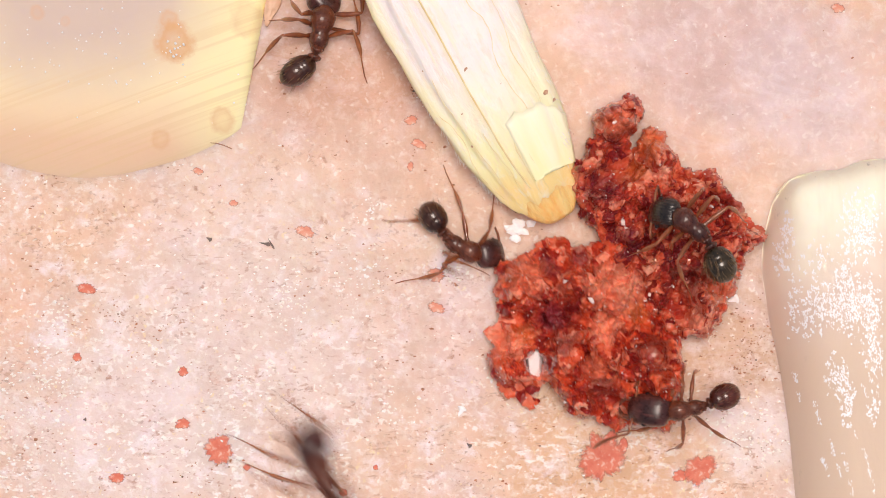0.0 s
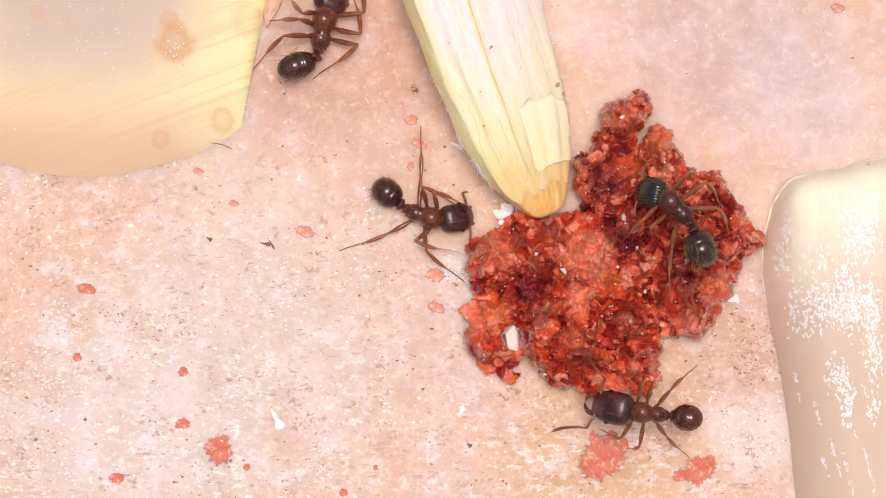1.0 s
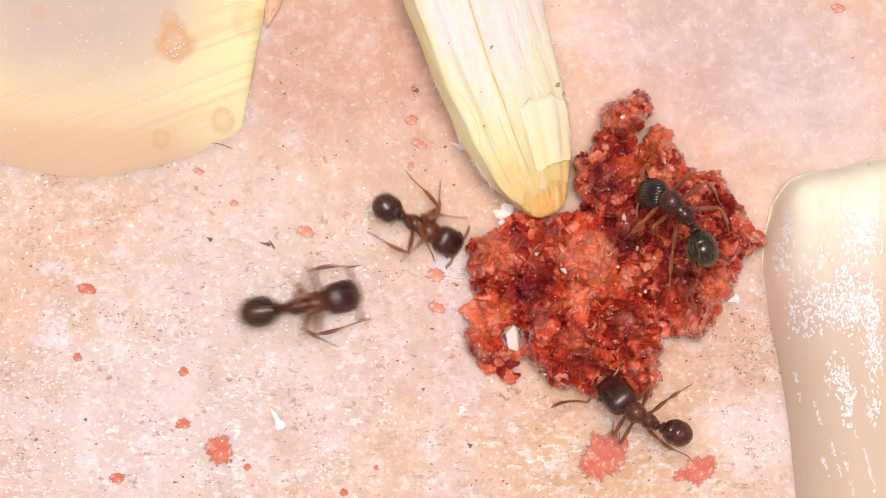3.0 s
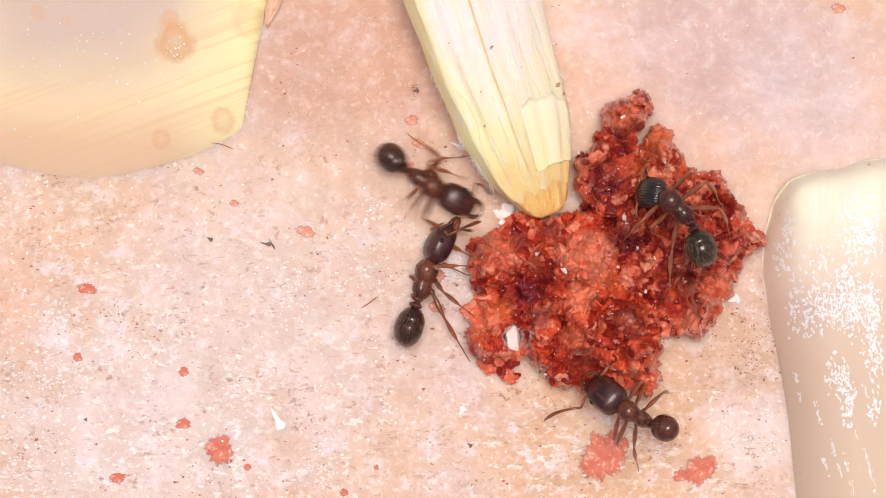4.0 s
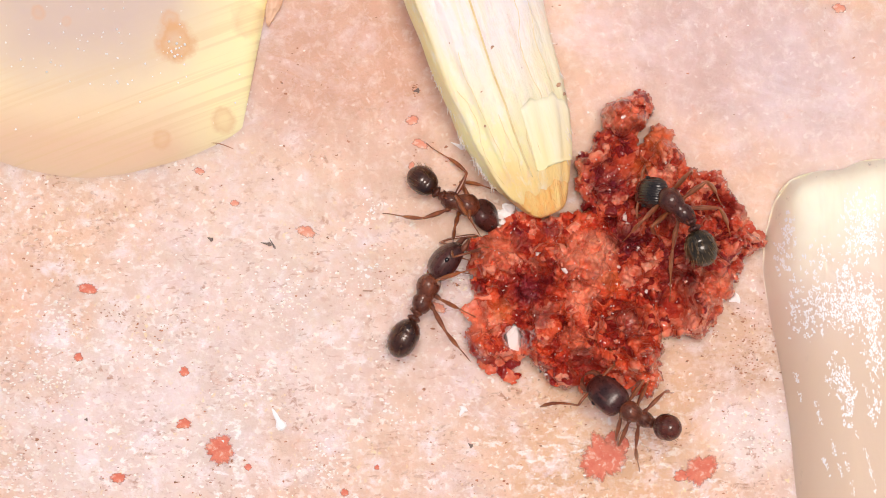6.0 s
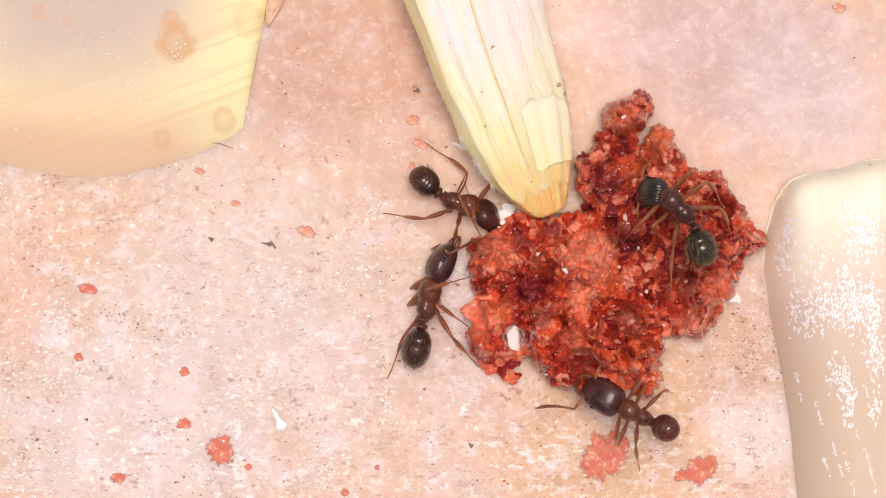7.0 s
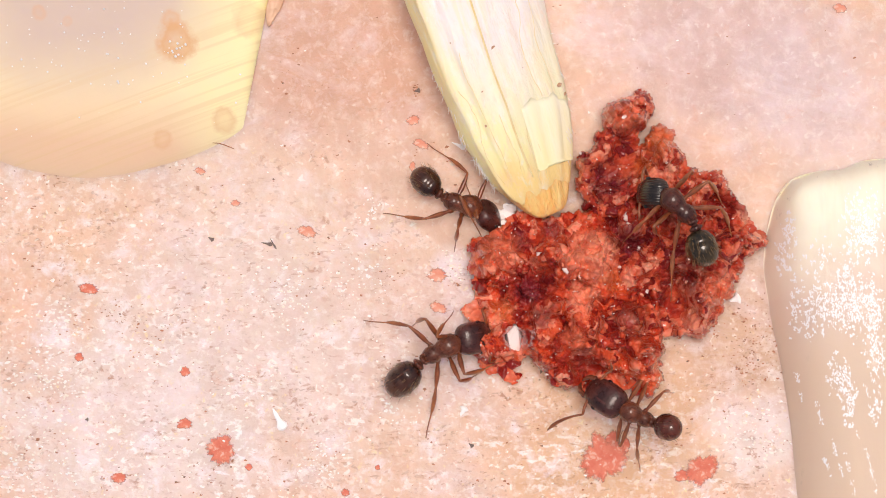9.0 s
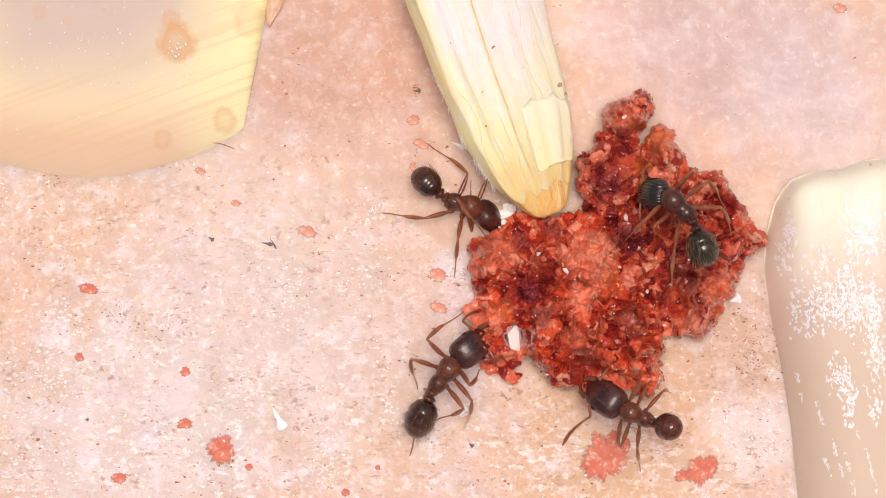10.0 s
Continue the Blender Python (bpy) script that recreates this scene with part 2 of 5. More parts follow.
RIBBED.bump(RIBS.outputs[1], 0.4, 0.02)
RIBBED = RIBBED.mat
LEG = leg_material("amber_leg", (0.12, 0.028, 0.010), (0.33, 0.100, 0.036))
SHANK = leg_material("tan_shin", (0.20, 0.054, 0.019), (0.44, 0.155, 0.056))
HAIR = Nodes("golden_hair", 0.4)
HAIR.color(HAIR.ramp(HAIR.noise(3.0), (0.3, (0.20, 0.11, 0.05)), (0.7, (0.36, 0.21, 0.09))))
HAIR = HAIR.mat
EYE = Nodes("black_eye", 0.12)
EYE.color(EYE.ramp(EYE.cells(40.0), (0.2, (0.004, 0.004, 0.005)), (0.8, (0.02, 0.016, 0.016))))
EYE = EYE.mat


def stain_material(name, a, b, bare):
    n = Nodes(name, 0.5)
    col = n.ramp(n.noise(3.0, 4, 0.6), (0.35, a), (0.65, b))
    n.color(n.mix(n.ramp(n.noise(6.5, 5, 0.75, dist=0.6), (0.54, 0.0), (0.60, bare)), col, (0.86, 0.62, 0.50)))
    n.bump(n.noise(12.0, 4), 0.4, 0.02)
    # the dried film thins out towards its rim
    film = n.tree.nodes.new("ShaderNodeAttribute")
    film.attribute_name = "film"
    cover = n.math("ADD", film.outputs["Fac"], n.math("MULTIPLY", n.math("SUBTRACT", n.noise(7.0, 5, 0.7), 0.5), 0.9))
    n.link(n.ramp(cover, (0.0, 0.0), (0.75, 0.95)), n.bsdf.inputs["Alpha"])
    return n.mat


STAIN = stain_material("dried_red_juice", (0.66, 0.10, 0.045), (0.76, 0.20, 0.11), 0.55)
RUST = stain_material("faint_rust_mark", (0.72, 0.20, 0.11), (0.79, 0.38, 0.26), 0.7)
DARK = Nodes("dark_grit", 0.7)
DARK.color(DARK.ramp(DARK.info("ShaderNodeNewGeometry", "Random Per Island"), (0.0, (0.12, 0.075, 0.055)), (0.1, (0.30, 0.14, 0.08)), (0.6, (0.42, 0.17, 0.09)), (1.0, (0.62, 0.28, 0.17))))
DARK = DARK.mat
CHIP = Nodes("dark_chip", 0.6)
CHIP.color(CHIP.ramp(CHIP.noise(12.0, 3), (0.35, (0.11, 0.085, 0.075)), (0.65, (0.27, 0.19, 0.16))))
CHIP = CHIP.mat
PALE = Nodes("pale_grit", 0.35)
PALE.color(PALE.ramp(PALE.info("ShaderNodeNewGeometry", "Random Per Island"), (0.0, (0.90, 0.82, 0.70)), (0.5, (0.96, 0.92, 0.86)), (1.0, (0.98, 0.97, 0.96))))
PALE.subsurface(0.3, (1, 0.9, 0.8), 0.1)
PALE = PALE.mat


# white of flakes and chips, and of flecks drawn as highlights
CHIP_AND_GLINT = Nodes("white_chip_and_glint", 0.35, IOR=1.5)
CHIP_AND_GLINT.color(CHIP_AND_GLINT.ramp(CHIP_AND_GLINT.info("ShaderNodeNewGeometry", "Random Per Island"), (0.0, (0.97, 0.96, 0.95)), (1.0, (0.99, 0.99, 0.98))))
CHIP_AND_GLINT = CHIP_AND_GLINT.mat


FLAP = Nodes("papery_husk", 0.4)
ALONG = FLAP.tree.nodes.new("ShaderNodeSeparateXYZ")
FLAP.link(FLAP.mm, ALONG.inputs[0])
ZONE = FLAP.math("ADD", FLAP.math("MULTIPLY", ALONG.outputs[1], 0.13), FLAP.math("MULTIPLY", FLAP.noise(1.0, 5, 0.6, stretch=(3.0, 0.4, 3.0)), 0.6))
FLAP.color(FLAP.ramp(ZONE, (0.40, (1.0, 0.95, 0.54)), (0.56, (1.0, 0.97, 0.66)), (0.72, (1.0, 0.97, 0.78))))
FLAP.bump(FLAP.noise(1.0, 5, 0.65, stretch=(4.0, 0.6, 4.0)), 0.4, 0.05)
FLAP = FLAP.mat


# ---- mesh helpers ----
def shape(verts, faces, smooth=True):
    me = bpy.data.meshes.new("shape")
    me.from_pydata([(x * MM, y * MM, z * MM) for x, y, z in verts], [], faces)
    bm = bmesh.new()
    bm.from_mesh(me)
    bmesh.ops.recalc_face_normals(bm, faces=bm.faces)
    bm.to_mesh(me)
    bm.free()
    me.polygons.foreach_set("use_smooth", [smooth] * len(me.polygons))
    me.update()
    return me


def part(name, me, material, parent=None, label="", m=None):
    """One mesh object under a thing or a part; m: its pose in the parent's space."""
    ob = new(name, me)
    if not me.materials:
        me.materials.append(material)
    if parent:
        ob.parent = parent
    if m:
        ob.matrix_basis = m
    return tagged(ob, label) if label else ob


def mpose(x, y, z, rx=0, ry=0, rz=0):
    return pose(x * MM, y * MM, z * MM, rx, ry, rz)


class Build:
    """Collects rings and lumps into one list of corners and faces."""

    def __init__(self):
        self.v, self.f = [], []

    def loft(self, rings, cap=True):
        """rings: lists of corners of equal length, joined one to the next."""
        base, k = len(self.v), len(rings[0])
        for r in rings:
            self.v.extend(r)
        for i in range(len(rings) - 1):
            for j in range(k):
                a, b = base + i * k + j, base + i * k + (j + 1) % k
                self.f.append((a, b, b + k, a + k))
        if cap:
            self.f.append(tuple(base + j for j in reversed(range(k))))
            self.f.append(tuple(base + (len(rings) - 1) * k + j for j in range(k)))
        return self

    def tube(self, pts, radii, k=8):
        rings = []
        for i, p in enumerate(pts):
            p = Vector(p)
            way = (Vector(pts[min(i + 1, len(pts) - 1)]) - Vector(pts[max(i - 1, 0)])).normalized()
            side = way.cross(Vector((0.13, 0.31, 1))).normalized()
            up = side.cross(way)
            rings.append([tuple(p + radii[i] * (math.cos(a) * side + math.sin(a) * up)) for a in (2 * math.pi * j / k for j in range(k))])
        return self.loft(rings)

    def body(self, stations, k=20, square=2.0):
        """stations: (x, half width, half height, z) along the x axis; square: above 2 is boxier."""
        rings = []
        for x, w, h, z in stations:
            ring = []
            for j in range(k):
                a = 2 * math.pi * j / k
                c, s = math.cos(a), math.sin(a)
                ring.append((x, w * math.copysign(abs(c) ** (2 / square), c), z + h * math.copysign(abs(s) ** (2 / square), s)))
            rings.append(ring)
        return self.loft(rings)

    def lump(self, at, r, rnd, squash=(1, 1, 1), rough=0.28):
        """An irregular granule of 20 faces."""
        g = (1 + 5 ** 0.5) / 2
        pts = [(-1, g, 0), (1, g, 0), (-1, -g, 0), (1, -g, 0), (0, -1, g), (0, 1, g), (0, -1, -g), (0, 1, -g), (g, 0, -1), (g, 0, 1), (-g, 0, -1), (-g, 0, 1)]
        tri = [(0, 11, 5), (0, 5, 1), (0, 1, 7), (0, 7, 10), (0, 10, 11), (1, 5, 9), (5, 11, 4), (11, 10, 2), (10, 7, 6), (7, 1, 8), (3, 9, 4), (3, 4, 2), (3, 2, 6), (3, 6, 8), (3, 8, 9), (4, 9, 5), (2, 4, 11), (6, 2, 10), (8, 6, 7), (9, 8, 1)]
        turn = Euler((rnd.uniform(0, 6.3), rnd.uniform(0, 6.3), rnd.uniform(0, 6.3))).to_matrix()
        base = len(self.v)
        for p in pts:
            q = turn @ Vector(p).normalized() * r * (1 + rnd.uniform(-rough, rough))
            self.v.append((at[0] + q.x * squash[0], at[1] + q.y * squash[1], at[2] + q.z * squash[2]))
        self.f.extend((a + base, b + base, c + base) for a, b, c in tri)
        return self

    def fleck(self, x, y, r, rnd, long, surface):
        """A low domed spot of seven corners that follows a surface."""
        base, turn = len(self.v), rnd.uniform(-0.5, 0.5)
        self.v.append((x, y, surface(x, y) + 0.006))
        for k in range(7):
            a = 2 * math.pi * k / 7
            u, v = r * math.cos(a) * rnd.uniform(0.6, 1.2), r * long * math.sin(a) * rnd.uniform(0.6, 1.2)
            px, py = x + u * math.cos(turn) - v * math.sin(turn), y + u * math.sin(turn) + v * math.cos(turn)
            self.v.append((px, py, surface(px, py) + 0.0015))
        self.f.extend((base, base + 1 + k, base + 1 + (k + 1) % 7) for k in range(7))
        return self

    def done(self, smooth=True):
        return shape(self.v, self.f, smooth)


def pairs(*n):
    return [(n[i], n[i + 1]) for i in range(0, len(n), 2)]


def wob(x, y, z=0.0, s=1.0, octaves=3):
    return noise.fractal(Vector((x * s, y * s, z * s)), 0.8, 2.1, octaves)


def mound(outline, spine, surface, rings=30):
    """A grain lying on the slab: rings from its outline in to the spine, each corner at the height surface(x, y)."""
    a, b = (np.array(p, float) for p in spine)
    feet = []
    for p in outline:
        t = np.clip(np.dot(np.array(p) - a, b - a) / np.dot(b - a, b - a), 0, 1)
        feet.append(a + t * (b - a))
    rows = []
    for r, z in ((0.55, -0.06), (0.9, -0.06), (0.99, -0.05)):
        rows.append([(*(f + (np.array(p) - f) * r), z) for p, f in zip(outline, feet)])
    for i in range(rings + 1):
        r = 1 - (i / rings) ** 2.2 * 0.985
        rows.append([(x, y, surface(x, y) if i else -0.03) for x, y in ((f + (np.array(p) - f) * r) for p, f in zip(outline, feet))])
    return Build().loft(rows).done()


def line_distance(x, y, line):
    """The distance from a place to an open line of corners."""
    best = 99.0
    for (x1, y1), (x2, y2) in zip(line, line[1:]):
        dx, dy = x2 - x1, y2 - y1
        t = max(0.0, min(1.0, ((x - x1) * dx + (y - y1) * dy) / (dx * dx + dy * dy + 1e-12)))
        best = min(best, math.hypot(x - x1 - t * dx, y - y1 - t * dy))
    return best


# ---- setting ----
def slab():
    g = Build()
    g.v = [(-9000, -9000, 0), (9000, -9000, 0), (9000, 9000, 0), (-9000, 9000, 0), (-9000, -9000, -60), (9000, -9000, -60), (9000, 9000, -60), (-9000, 9000, -60)]
    g.f = [(0, 1, 2, 3), (7, 6, 5, 4), (0, 4, 5, 1), (1, 5, 6, 2), (2, 6, 7, 3), (3, 7, 4, 0)]
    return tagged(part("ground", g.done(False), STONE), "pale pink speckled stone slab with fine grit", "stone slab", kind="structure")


slab()


# ---- grains ----
KERNEL_CUT = pairs(-3.58, 8.16, -4.02, 5.61, -4.29, 4.21, -4.58, 2.76)
KERNEL_ROUND = pairs(-4.58, 2.76, -4.86, 2.54, -5.80, 2.09, -7.08, 1.74, -8.11, 1.61, -9.13, 1.73, -10.03, 1.97, -11.97, 2.83, -13.26, 4.63, -13.64, 7.19, -12.62, 9.88, -10.05, 11.42, -6.85, 11.42, -4.54, 9.88, -3.58, 8.16)


def kernel_top(x, y):
    """The broad kernel's upper face: a clean cut on one side, rounded off elsewhere."""
    cut = 1 - math.exp(-line_distance(x, y, KERNEL_CUT) / 0.10)
    rim = 1 - math.exp(-line_distance(x, y, KERNEL_ROUND) / 1.0)
    return 0.005 + 0.34 * (0.30 + 0.70 * cut) * rim + 0.03 * wob(x, y, 0, 0.5) * rim * cut


def broad_kernel():
    n = Nodes("pale_yellow_kernel", 0.5, IOR=1.42, Specular_IOR_Level=0.3)
    pale = n.noise(0.25, 3)
    zone = n.tree.nodes.new("ShaderNodeVectorMath")
    zone.operation = "LENGTH"
    n.link(n.vmath("MULTIPLY", n.vmath("SUBTRACT", n.mm, (-8.13, 6.42, 0)), (0.27, 0.30, 0)), zone.inputs[0])
    fac = n.math("ADD", zone.outputs["Value"], n.math("MULTIPLY", n.math("SUBTRACT", pale, 0.5), 0.5))
    col = n.ramp(fac, (0.50, (0.66, 0.53, 0.45)), (0.78, (0.78, 0.64, 0.46)), (1.0, (0.90, 0.77, 0.50)))
    pos = n.tree.nodes.new("ShaderNodeSeparateXYZ")
    n.link(n.mm, pos.inputs[0])
    # peach fade at the lower rim, its soft orange shadow painted in
    west = n.math("ADD", n.math("ADD", n.math("MULTIPLY", pos.outputs[0], -0.03), 1.0), n.math("MULTIPLY", pos.outputs[1], -0.30))
    col = n.mix(n.ramp(n.math("ADD", west, n.math("MULTIPLY", pale, 0.2)), (0.2, 0.0), (0.62, 0.9)), col, (0.79, 0.54, 0.37))
    # light glowing through the thin cut edge, painted as bright yellow
    east = n.math("ADD", n.math("MULTIPLY", n.math("ADD", pos.outputs[0], 6.0), 0.35), n.math("MULTIPLY", pale, 0.3))
    col = n.mix(n.ramp(east, (0.1, 0.0), (0.85, 0.9)), col, (0.96, 0.91, 0.50))
    turned = n.tree.nodes.new("ShaderNodeVectorRotate")
    turned.inputs["Angle"].default_value = radians(-20)
    turned.rotation_type = "Z_AXIS"
    n.link(n.mm, turned.inputs["Vector"])
    lines = n.tree.nodes.new("ShaderNodeTexNoise")
    lines.inputs["Scale"].default_value, lines.inputs["Detail"].default_value = 1.0, 4
    n.link(n.vmath("MULTIPLY", turned.outputs[0], (0.13, 8.5, 1.0)), lines.inputs["Vector"])
    streak = n.math("MULTIPLY", n.ramp(lines.outputs[0], (0.50, 0.0), (0.62, 0.32)), n.ramp(fac, (0.66, 0.0), (0.84, 1.0)))
    col = n.mix(streak, col, (0.74, 0.53, 0.27))
    # brown round spots, darker towards their rims
    for x, y, r, deep in ((-6.07, 4.68, 0.50, 0.8), (-6.19, 5.16, 0.26, 0.5), (-5.01, 2.90, 0.32, 0.45), (-4.45, 5.18, 0.42, 0.3), (-6.38, 2.50, 0.26, 0.4), (-9.18, 5.34, 0.20, 0.4), (-8.54, 5.15, 0.14, 0.3)):
        far = n.tree.nodes.new("ShaderNodeVectorMath")
        far.operation = "LENGTH"
        n.link(n.vmath("MULTIPLY", n.vmath("SUBTRACT", n.mm, (x, y, 0)), (1 / r, 0.93 / r, 0)), far.inputs[0])
        ring = n.ramp(n.math("ADD", far.outputs["Value"], n.math("MULTIPLY", n.math("SUBTRACT", n.noise(2.8, 5, 0.65), 0.5), 0.9)), (0.20, 0.5 * deep), (0.66, deep), (1.08, 0.0))
        col = n.mix(ring, col, (0.72, 0.40, 0.19))
    n.color(col)
    n.rough(n.ramp(n.noise(7.0, 3), (0.35, 0.45), (0.7, 0.6)))
    n.bump(n.mix(0.3, lines.outputs[0], n.noise(11.0, 3)), 0.22, 0.03)
    n.subsurface(0.3, (1.0, 0.85, 0.5), 0.25)
    thing = tagged(new("grain_kernel"), "broad pale yellow waxy kernel with brown round spots", "grain")
    body = dense(KERNEL_ROUND) + dense(KERNEL_CUT)
    part("kernel_body", mound(body, ((-9.28, 7.58), (-7.49, 6.42)), kernel_top, 36), n.mat, thing)
    rnd = random.Random(3)
    dust = Build()
    for _ in range(130):
        x, y = rnd.uniform(-9.94, -4.61), rnd.uniform(2.42, 5.59)
        if rnd.random() < 0.2 + 0.8 * (y > 3.69) * (x < -5.82):
            dust.lump((x, y, kernel_top(x, y) + 0.004), rnd.uniform(0.008, 0.028), rnd, (1, 1, 0.25))
    # glints on the big brown spot, added as white lumps
    for _ in range(13):
        x, y = rnd.gauss(-6.03, 0.14), rnd.gauss(4.58, 0.17)
        dust.lump((x, y, kernel_top(x, y) + 0.004), rnd.uniform(0.012, 0.035), rnd, (1, 1, 0.25))
    tagged(part("dust", dust.done(), CHIP_AND_GLINT, thing, "white dust specks and drawn glints"), kind="stuff")
    return thing


def pairs_of(pts):
    return list(zip(pts[0::2], pts[1::2]))


def dense(line, step=0.12):
    """Corners at even steps along a smoothed open line, its last corner left out."""
    out = []
    for i in range(len(line) - 1):
        p0, p1, p2, p3 = (np.array(line[max(0, min(len(line) - 1, i + d))], float) for d in (-1, 0, 1, 2))
        k = max(2, int(np.linalg.norm(p2 - p1) / step))
        for q in range(k):
            t = q / k
            out.append(tuple(0.5 * (2 * p1 + (p2 - p0) * t + (2 * p0 - 5 * p1 + 4 * p2 - p3) * t * t + (3 * p1 - p0 - 3 * p2 + p3) * t ** 3)))
    return out


WHITE_EDGE = pairs(10.84, 1.94, 9.93, 2.04, 9.44, 1.99, 9.01, 1.81, 8.43, 1.76, 7.84, 1.56, 7.49, 1.09, 7.28, 0.27, 7.23, -0.49, 7.39, -1.51, 7.63, -2.65, 7.85, -4.06, 8.00, -5.63, 8.28, -7.29, 9.31, -9.09, 11.74, -9.73, 14.31, -8.45, 14.95, -4.60, 14.31, -0.12, 12.77, 1.68, 10.84, 1.94)


def white_top(x, y):
    d = line_distance(x, y, WHITE_EDGE)
    wide = 0.30 + 1.0 * max(0.0, min(1.0, (1.20 - y) / 1.5))
    rise = 0.8 * (1 - math.exp(-2.4 * d / wide)) + 0.2 * (1 - math.exp(-d / 1.5))
    furrow = 0.45 * math.exp(-((x - 8.86) / 0.5) ** 2) * max(0.0, min(1.0, (y + 0.5) / 2.0))
    return 0.005 + 1.4 * rise * (1 - 0.05 * furrow) - furrow * 0.12 * rise + 0.025 * wob(x * 1.7, y * 0.4, 2, 1.0) * rise


def white_kernel():
    n = Nodes("white_kernel", 0.5, IOR=1.42, Specular_IOR_Level=0.3)
    up = n.tree.nodes.new("ShaderNodeSeparateXYZ")
    n.link(n.mm, up.inputs[0])
    blend = n.math("ADD", n.math("MULTIPLY", up.outputs[1], 0.13), n.math("ADD", n.math("MULTIPLY", n.noise(0.4, 3), 0.5), 0.42))
    col = n.ramp(blend, (0.28, (0.76, 0.60, 0.46)), (0.58, (0.80, 0.65, 0.54)), (0.8, (0.97, 0.92, 0.75)), (1.0, (0.99, 0.96, 0.76)))
    streak = n.noise(1.0, 4, 0.6, stretch=(2.4, 0.3, 1.0))
    n.color(n.mix(n.ramp(streak, (0.5, 0.0), (0.72, 0.3)), col, (0.80, 0.62, 0.46)))
    n.rough(n.ramp(n.noise(1.0, 4, 0.6, stretch=(0.9, 0.35, 1.0)), (0.44, 0.6), (0.58, 0.35)))
    n.bump(n.mix(0.35, n.noise(9.0, 4, 0.7, stretch=(1.0, 0.7, 1.0)), n.noise(2.6, 3, stretch=(1.6, 0.4, 1.0))), 0.2, 0.04)
    n.subsurface(0.35, (1.0, 0.85, 0.6), 0.35)
    # wet drifts (x, y, half widths, weight) with a pebbled, mirror-bright skin
    drifts = ((8.90, -1.23, 0.72, 0.62, 1.0), (8.75, -0.73, 0.42, 0.4, 0.8), (9.40, 0.46, 0.42, 0.75, 0.85), (8.47, -0.30, 0.36, 0.42, 0.7), (7.72, 0.20, 0.14, 0.55, 0.62), (7.54, -0.20, 0.12, 0.35, 0.5), (7.86, -1.34, 0.12, 0.65, 0.5), (8.19, -1.42, 0.22, 0.5, 0.75), (9.58, -1.97, 0.2, 1.4, 0.8), (8.84, -2.88, 0.22, 0.45, 0.72), (9.07, -3.54, 0.14, 0.5, 0.66))
    wet = 0.0
    for cx, cy, sx, sy, w in drifts:
        far = n.tree.nodes.new("ShaderNodeVectorMath")
        far.operation = "LENGTH"
        n.link(n.vmath("MULTIPLY", n.vmath("SUBTRACT", n.mm, (cx, cy, 0)), (1 / sx, 1 / sy, 0)), far.inputs[0])
        wet = n.math("MAXIMUM", wet, n.ramp(far.outputs["Value"], (0.0, w), (1.5, 0.0)))
    broken = n.math("ADD", wet, n.math("ADD", n.math("MULTIPLY", n.math("SUBTRACT", n.noise(1.0, 4, 0.65, stretch=(7.0, 3.0, 1.0)), 0.5), 1.5), -0.22))
    n.link(n.ramp(broken, (0.0, 0.0), (0.12, 1.0)), n.bsdf.inputs["Coat Weight"])
    n.bsdf.inputs["Coat Roughness"].default_value = 0.12
    pebble = n.tree.nodes.new("ShaderNodeBump")
    pebble.inputs["Strength"].default_value, pebble.inputs["Distance"].default_value = 1.0, 0.05 * MM
    n.link(n.noise(1.0, 2, 0.5, stretch=(11.0, 7.0, 1.0)), pebble.inputs["Height"])
    n.link(pebble.outputs[0], n.bsdf.inputs["Coat Normal"])
    thing = tagged(new("white_grain"), "cream white glossy grain with sparkling wet streaks", "grain")
    part("grain_body", mound(dense(WHITE_EDGE), ((10.72, -1.01), (11.36, -6.53)), white_top, 36), n.mat, thing)
    rnd = random.Random(17)
    # sun glints of the wet skin, put on as small white flecks
    frost = Build()
    for _ in range(60000):
        x, y = rnd.uniform(7.25, 9.82), rnd.uniform(-4.36, 1.38)
        near = max(w * math.exp(-(((x - cx) / sx) ** 2 + ((y - cy) / sy) ** 2)) for cx, cy, sx, sy, w in drifts)
        if near > 0.1 and noise.noise(Vector((x * 12.0, y * 8.0, 3.0))) + 0.5 * noise.noise(Vector((x * 2.6, y * 1.2, 9.0))) > 0.42 - 0.85 * near + rnd.uniform(-0.1, 0.1) and rnd.random() < 0.36:
            frost.fleck(x, y, 0.007 + 0.014 * rnd.random() ** 2.0, rnd, rnd.uniform(1.0, 2.4), white_top)
    for (x1, y1), (x2, y2) in pairs_of(pairs(7.94, -2.78, 8.05, -3.44, 8.28, -3.32, 8.48, -3.94, 8.68, -4.26, 8.90, -5.10, 8.93, -4.54, 9.18, -5.52, 9.16, -3.97, 9.29, -4.47, 8.51, -4.67, 8.64, -5.11, 9.34, -2.85, 9.63, -3.97, 9.40, -4.46, 9.65, -5.46)):
        for _ in range(70):
            q = rnd.random()
            x, y = x1 + (x2 - x1) * q + rnd.gauss(0, 0.02), y1 + (y2 - y1) * q
            if noise.noise(Vector((x * 3.0, y * 4.0, 5.0))) > -0.12:
                frost.fleck(x, y, rnd.uniform(0.006, 0.013), rnd, 2.4, white_top)
    tagged(part("frost", frost.done(), CHIP_AND_GLINT, thing, "white flecks drawn for the wet skin's glints"), kind="stuff")
    return thing


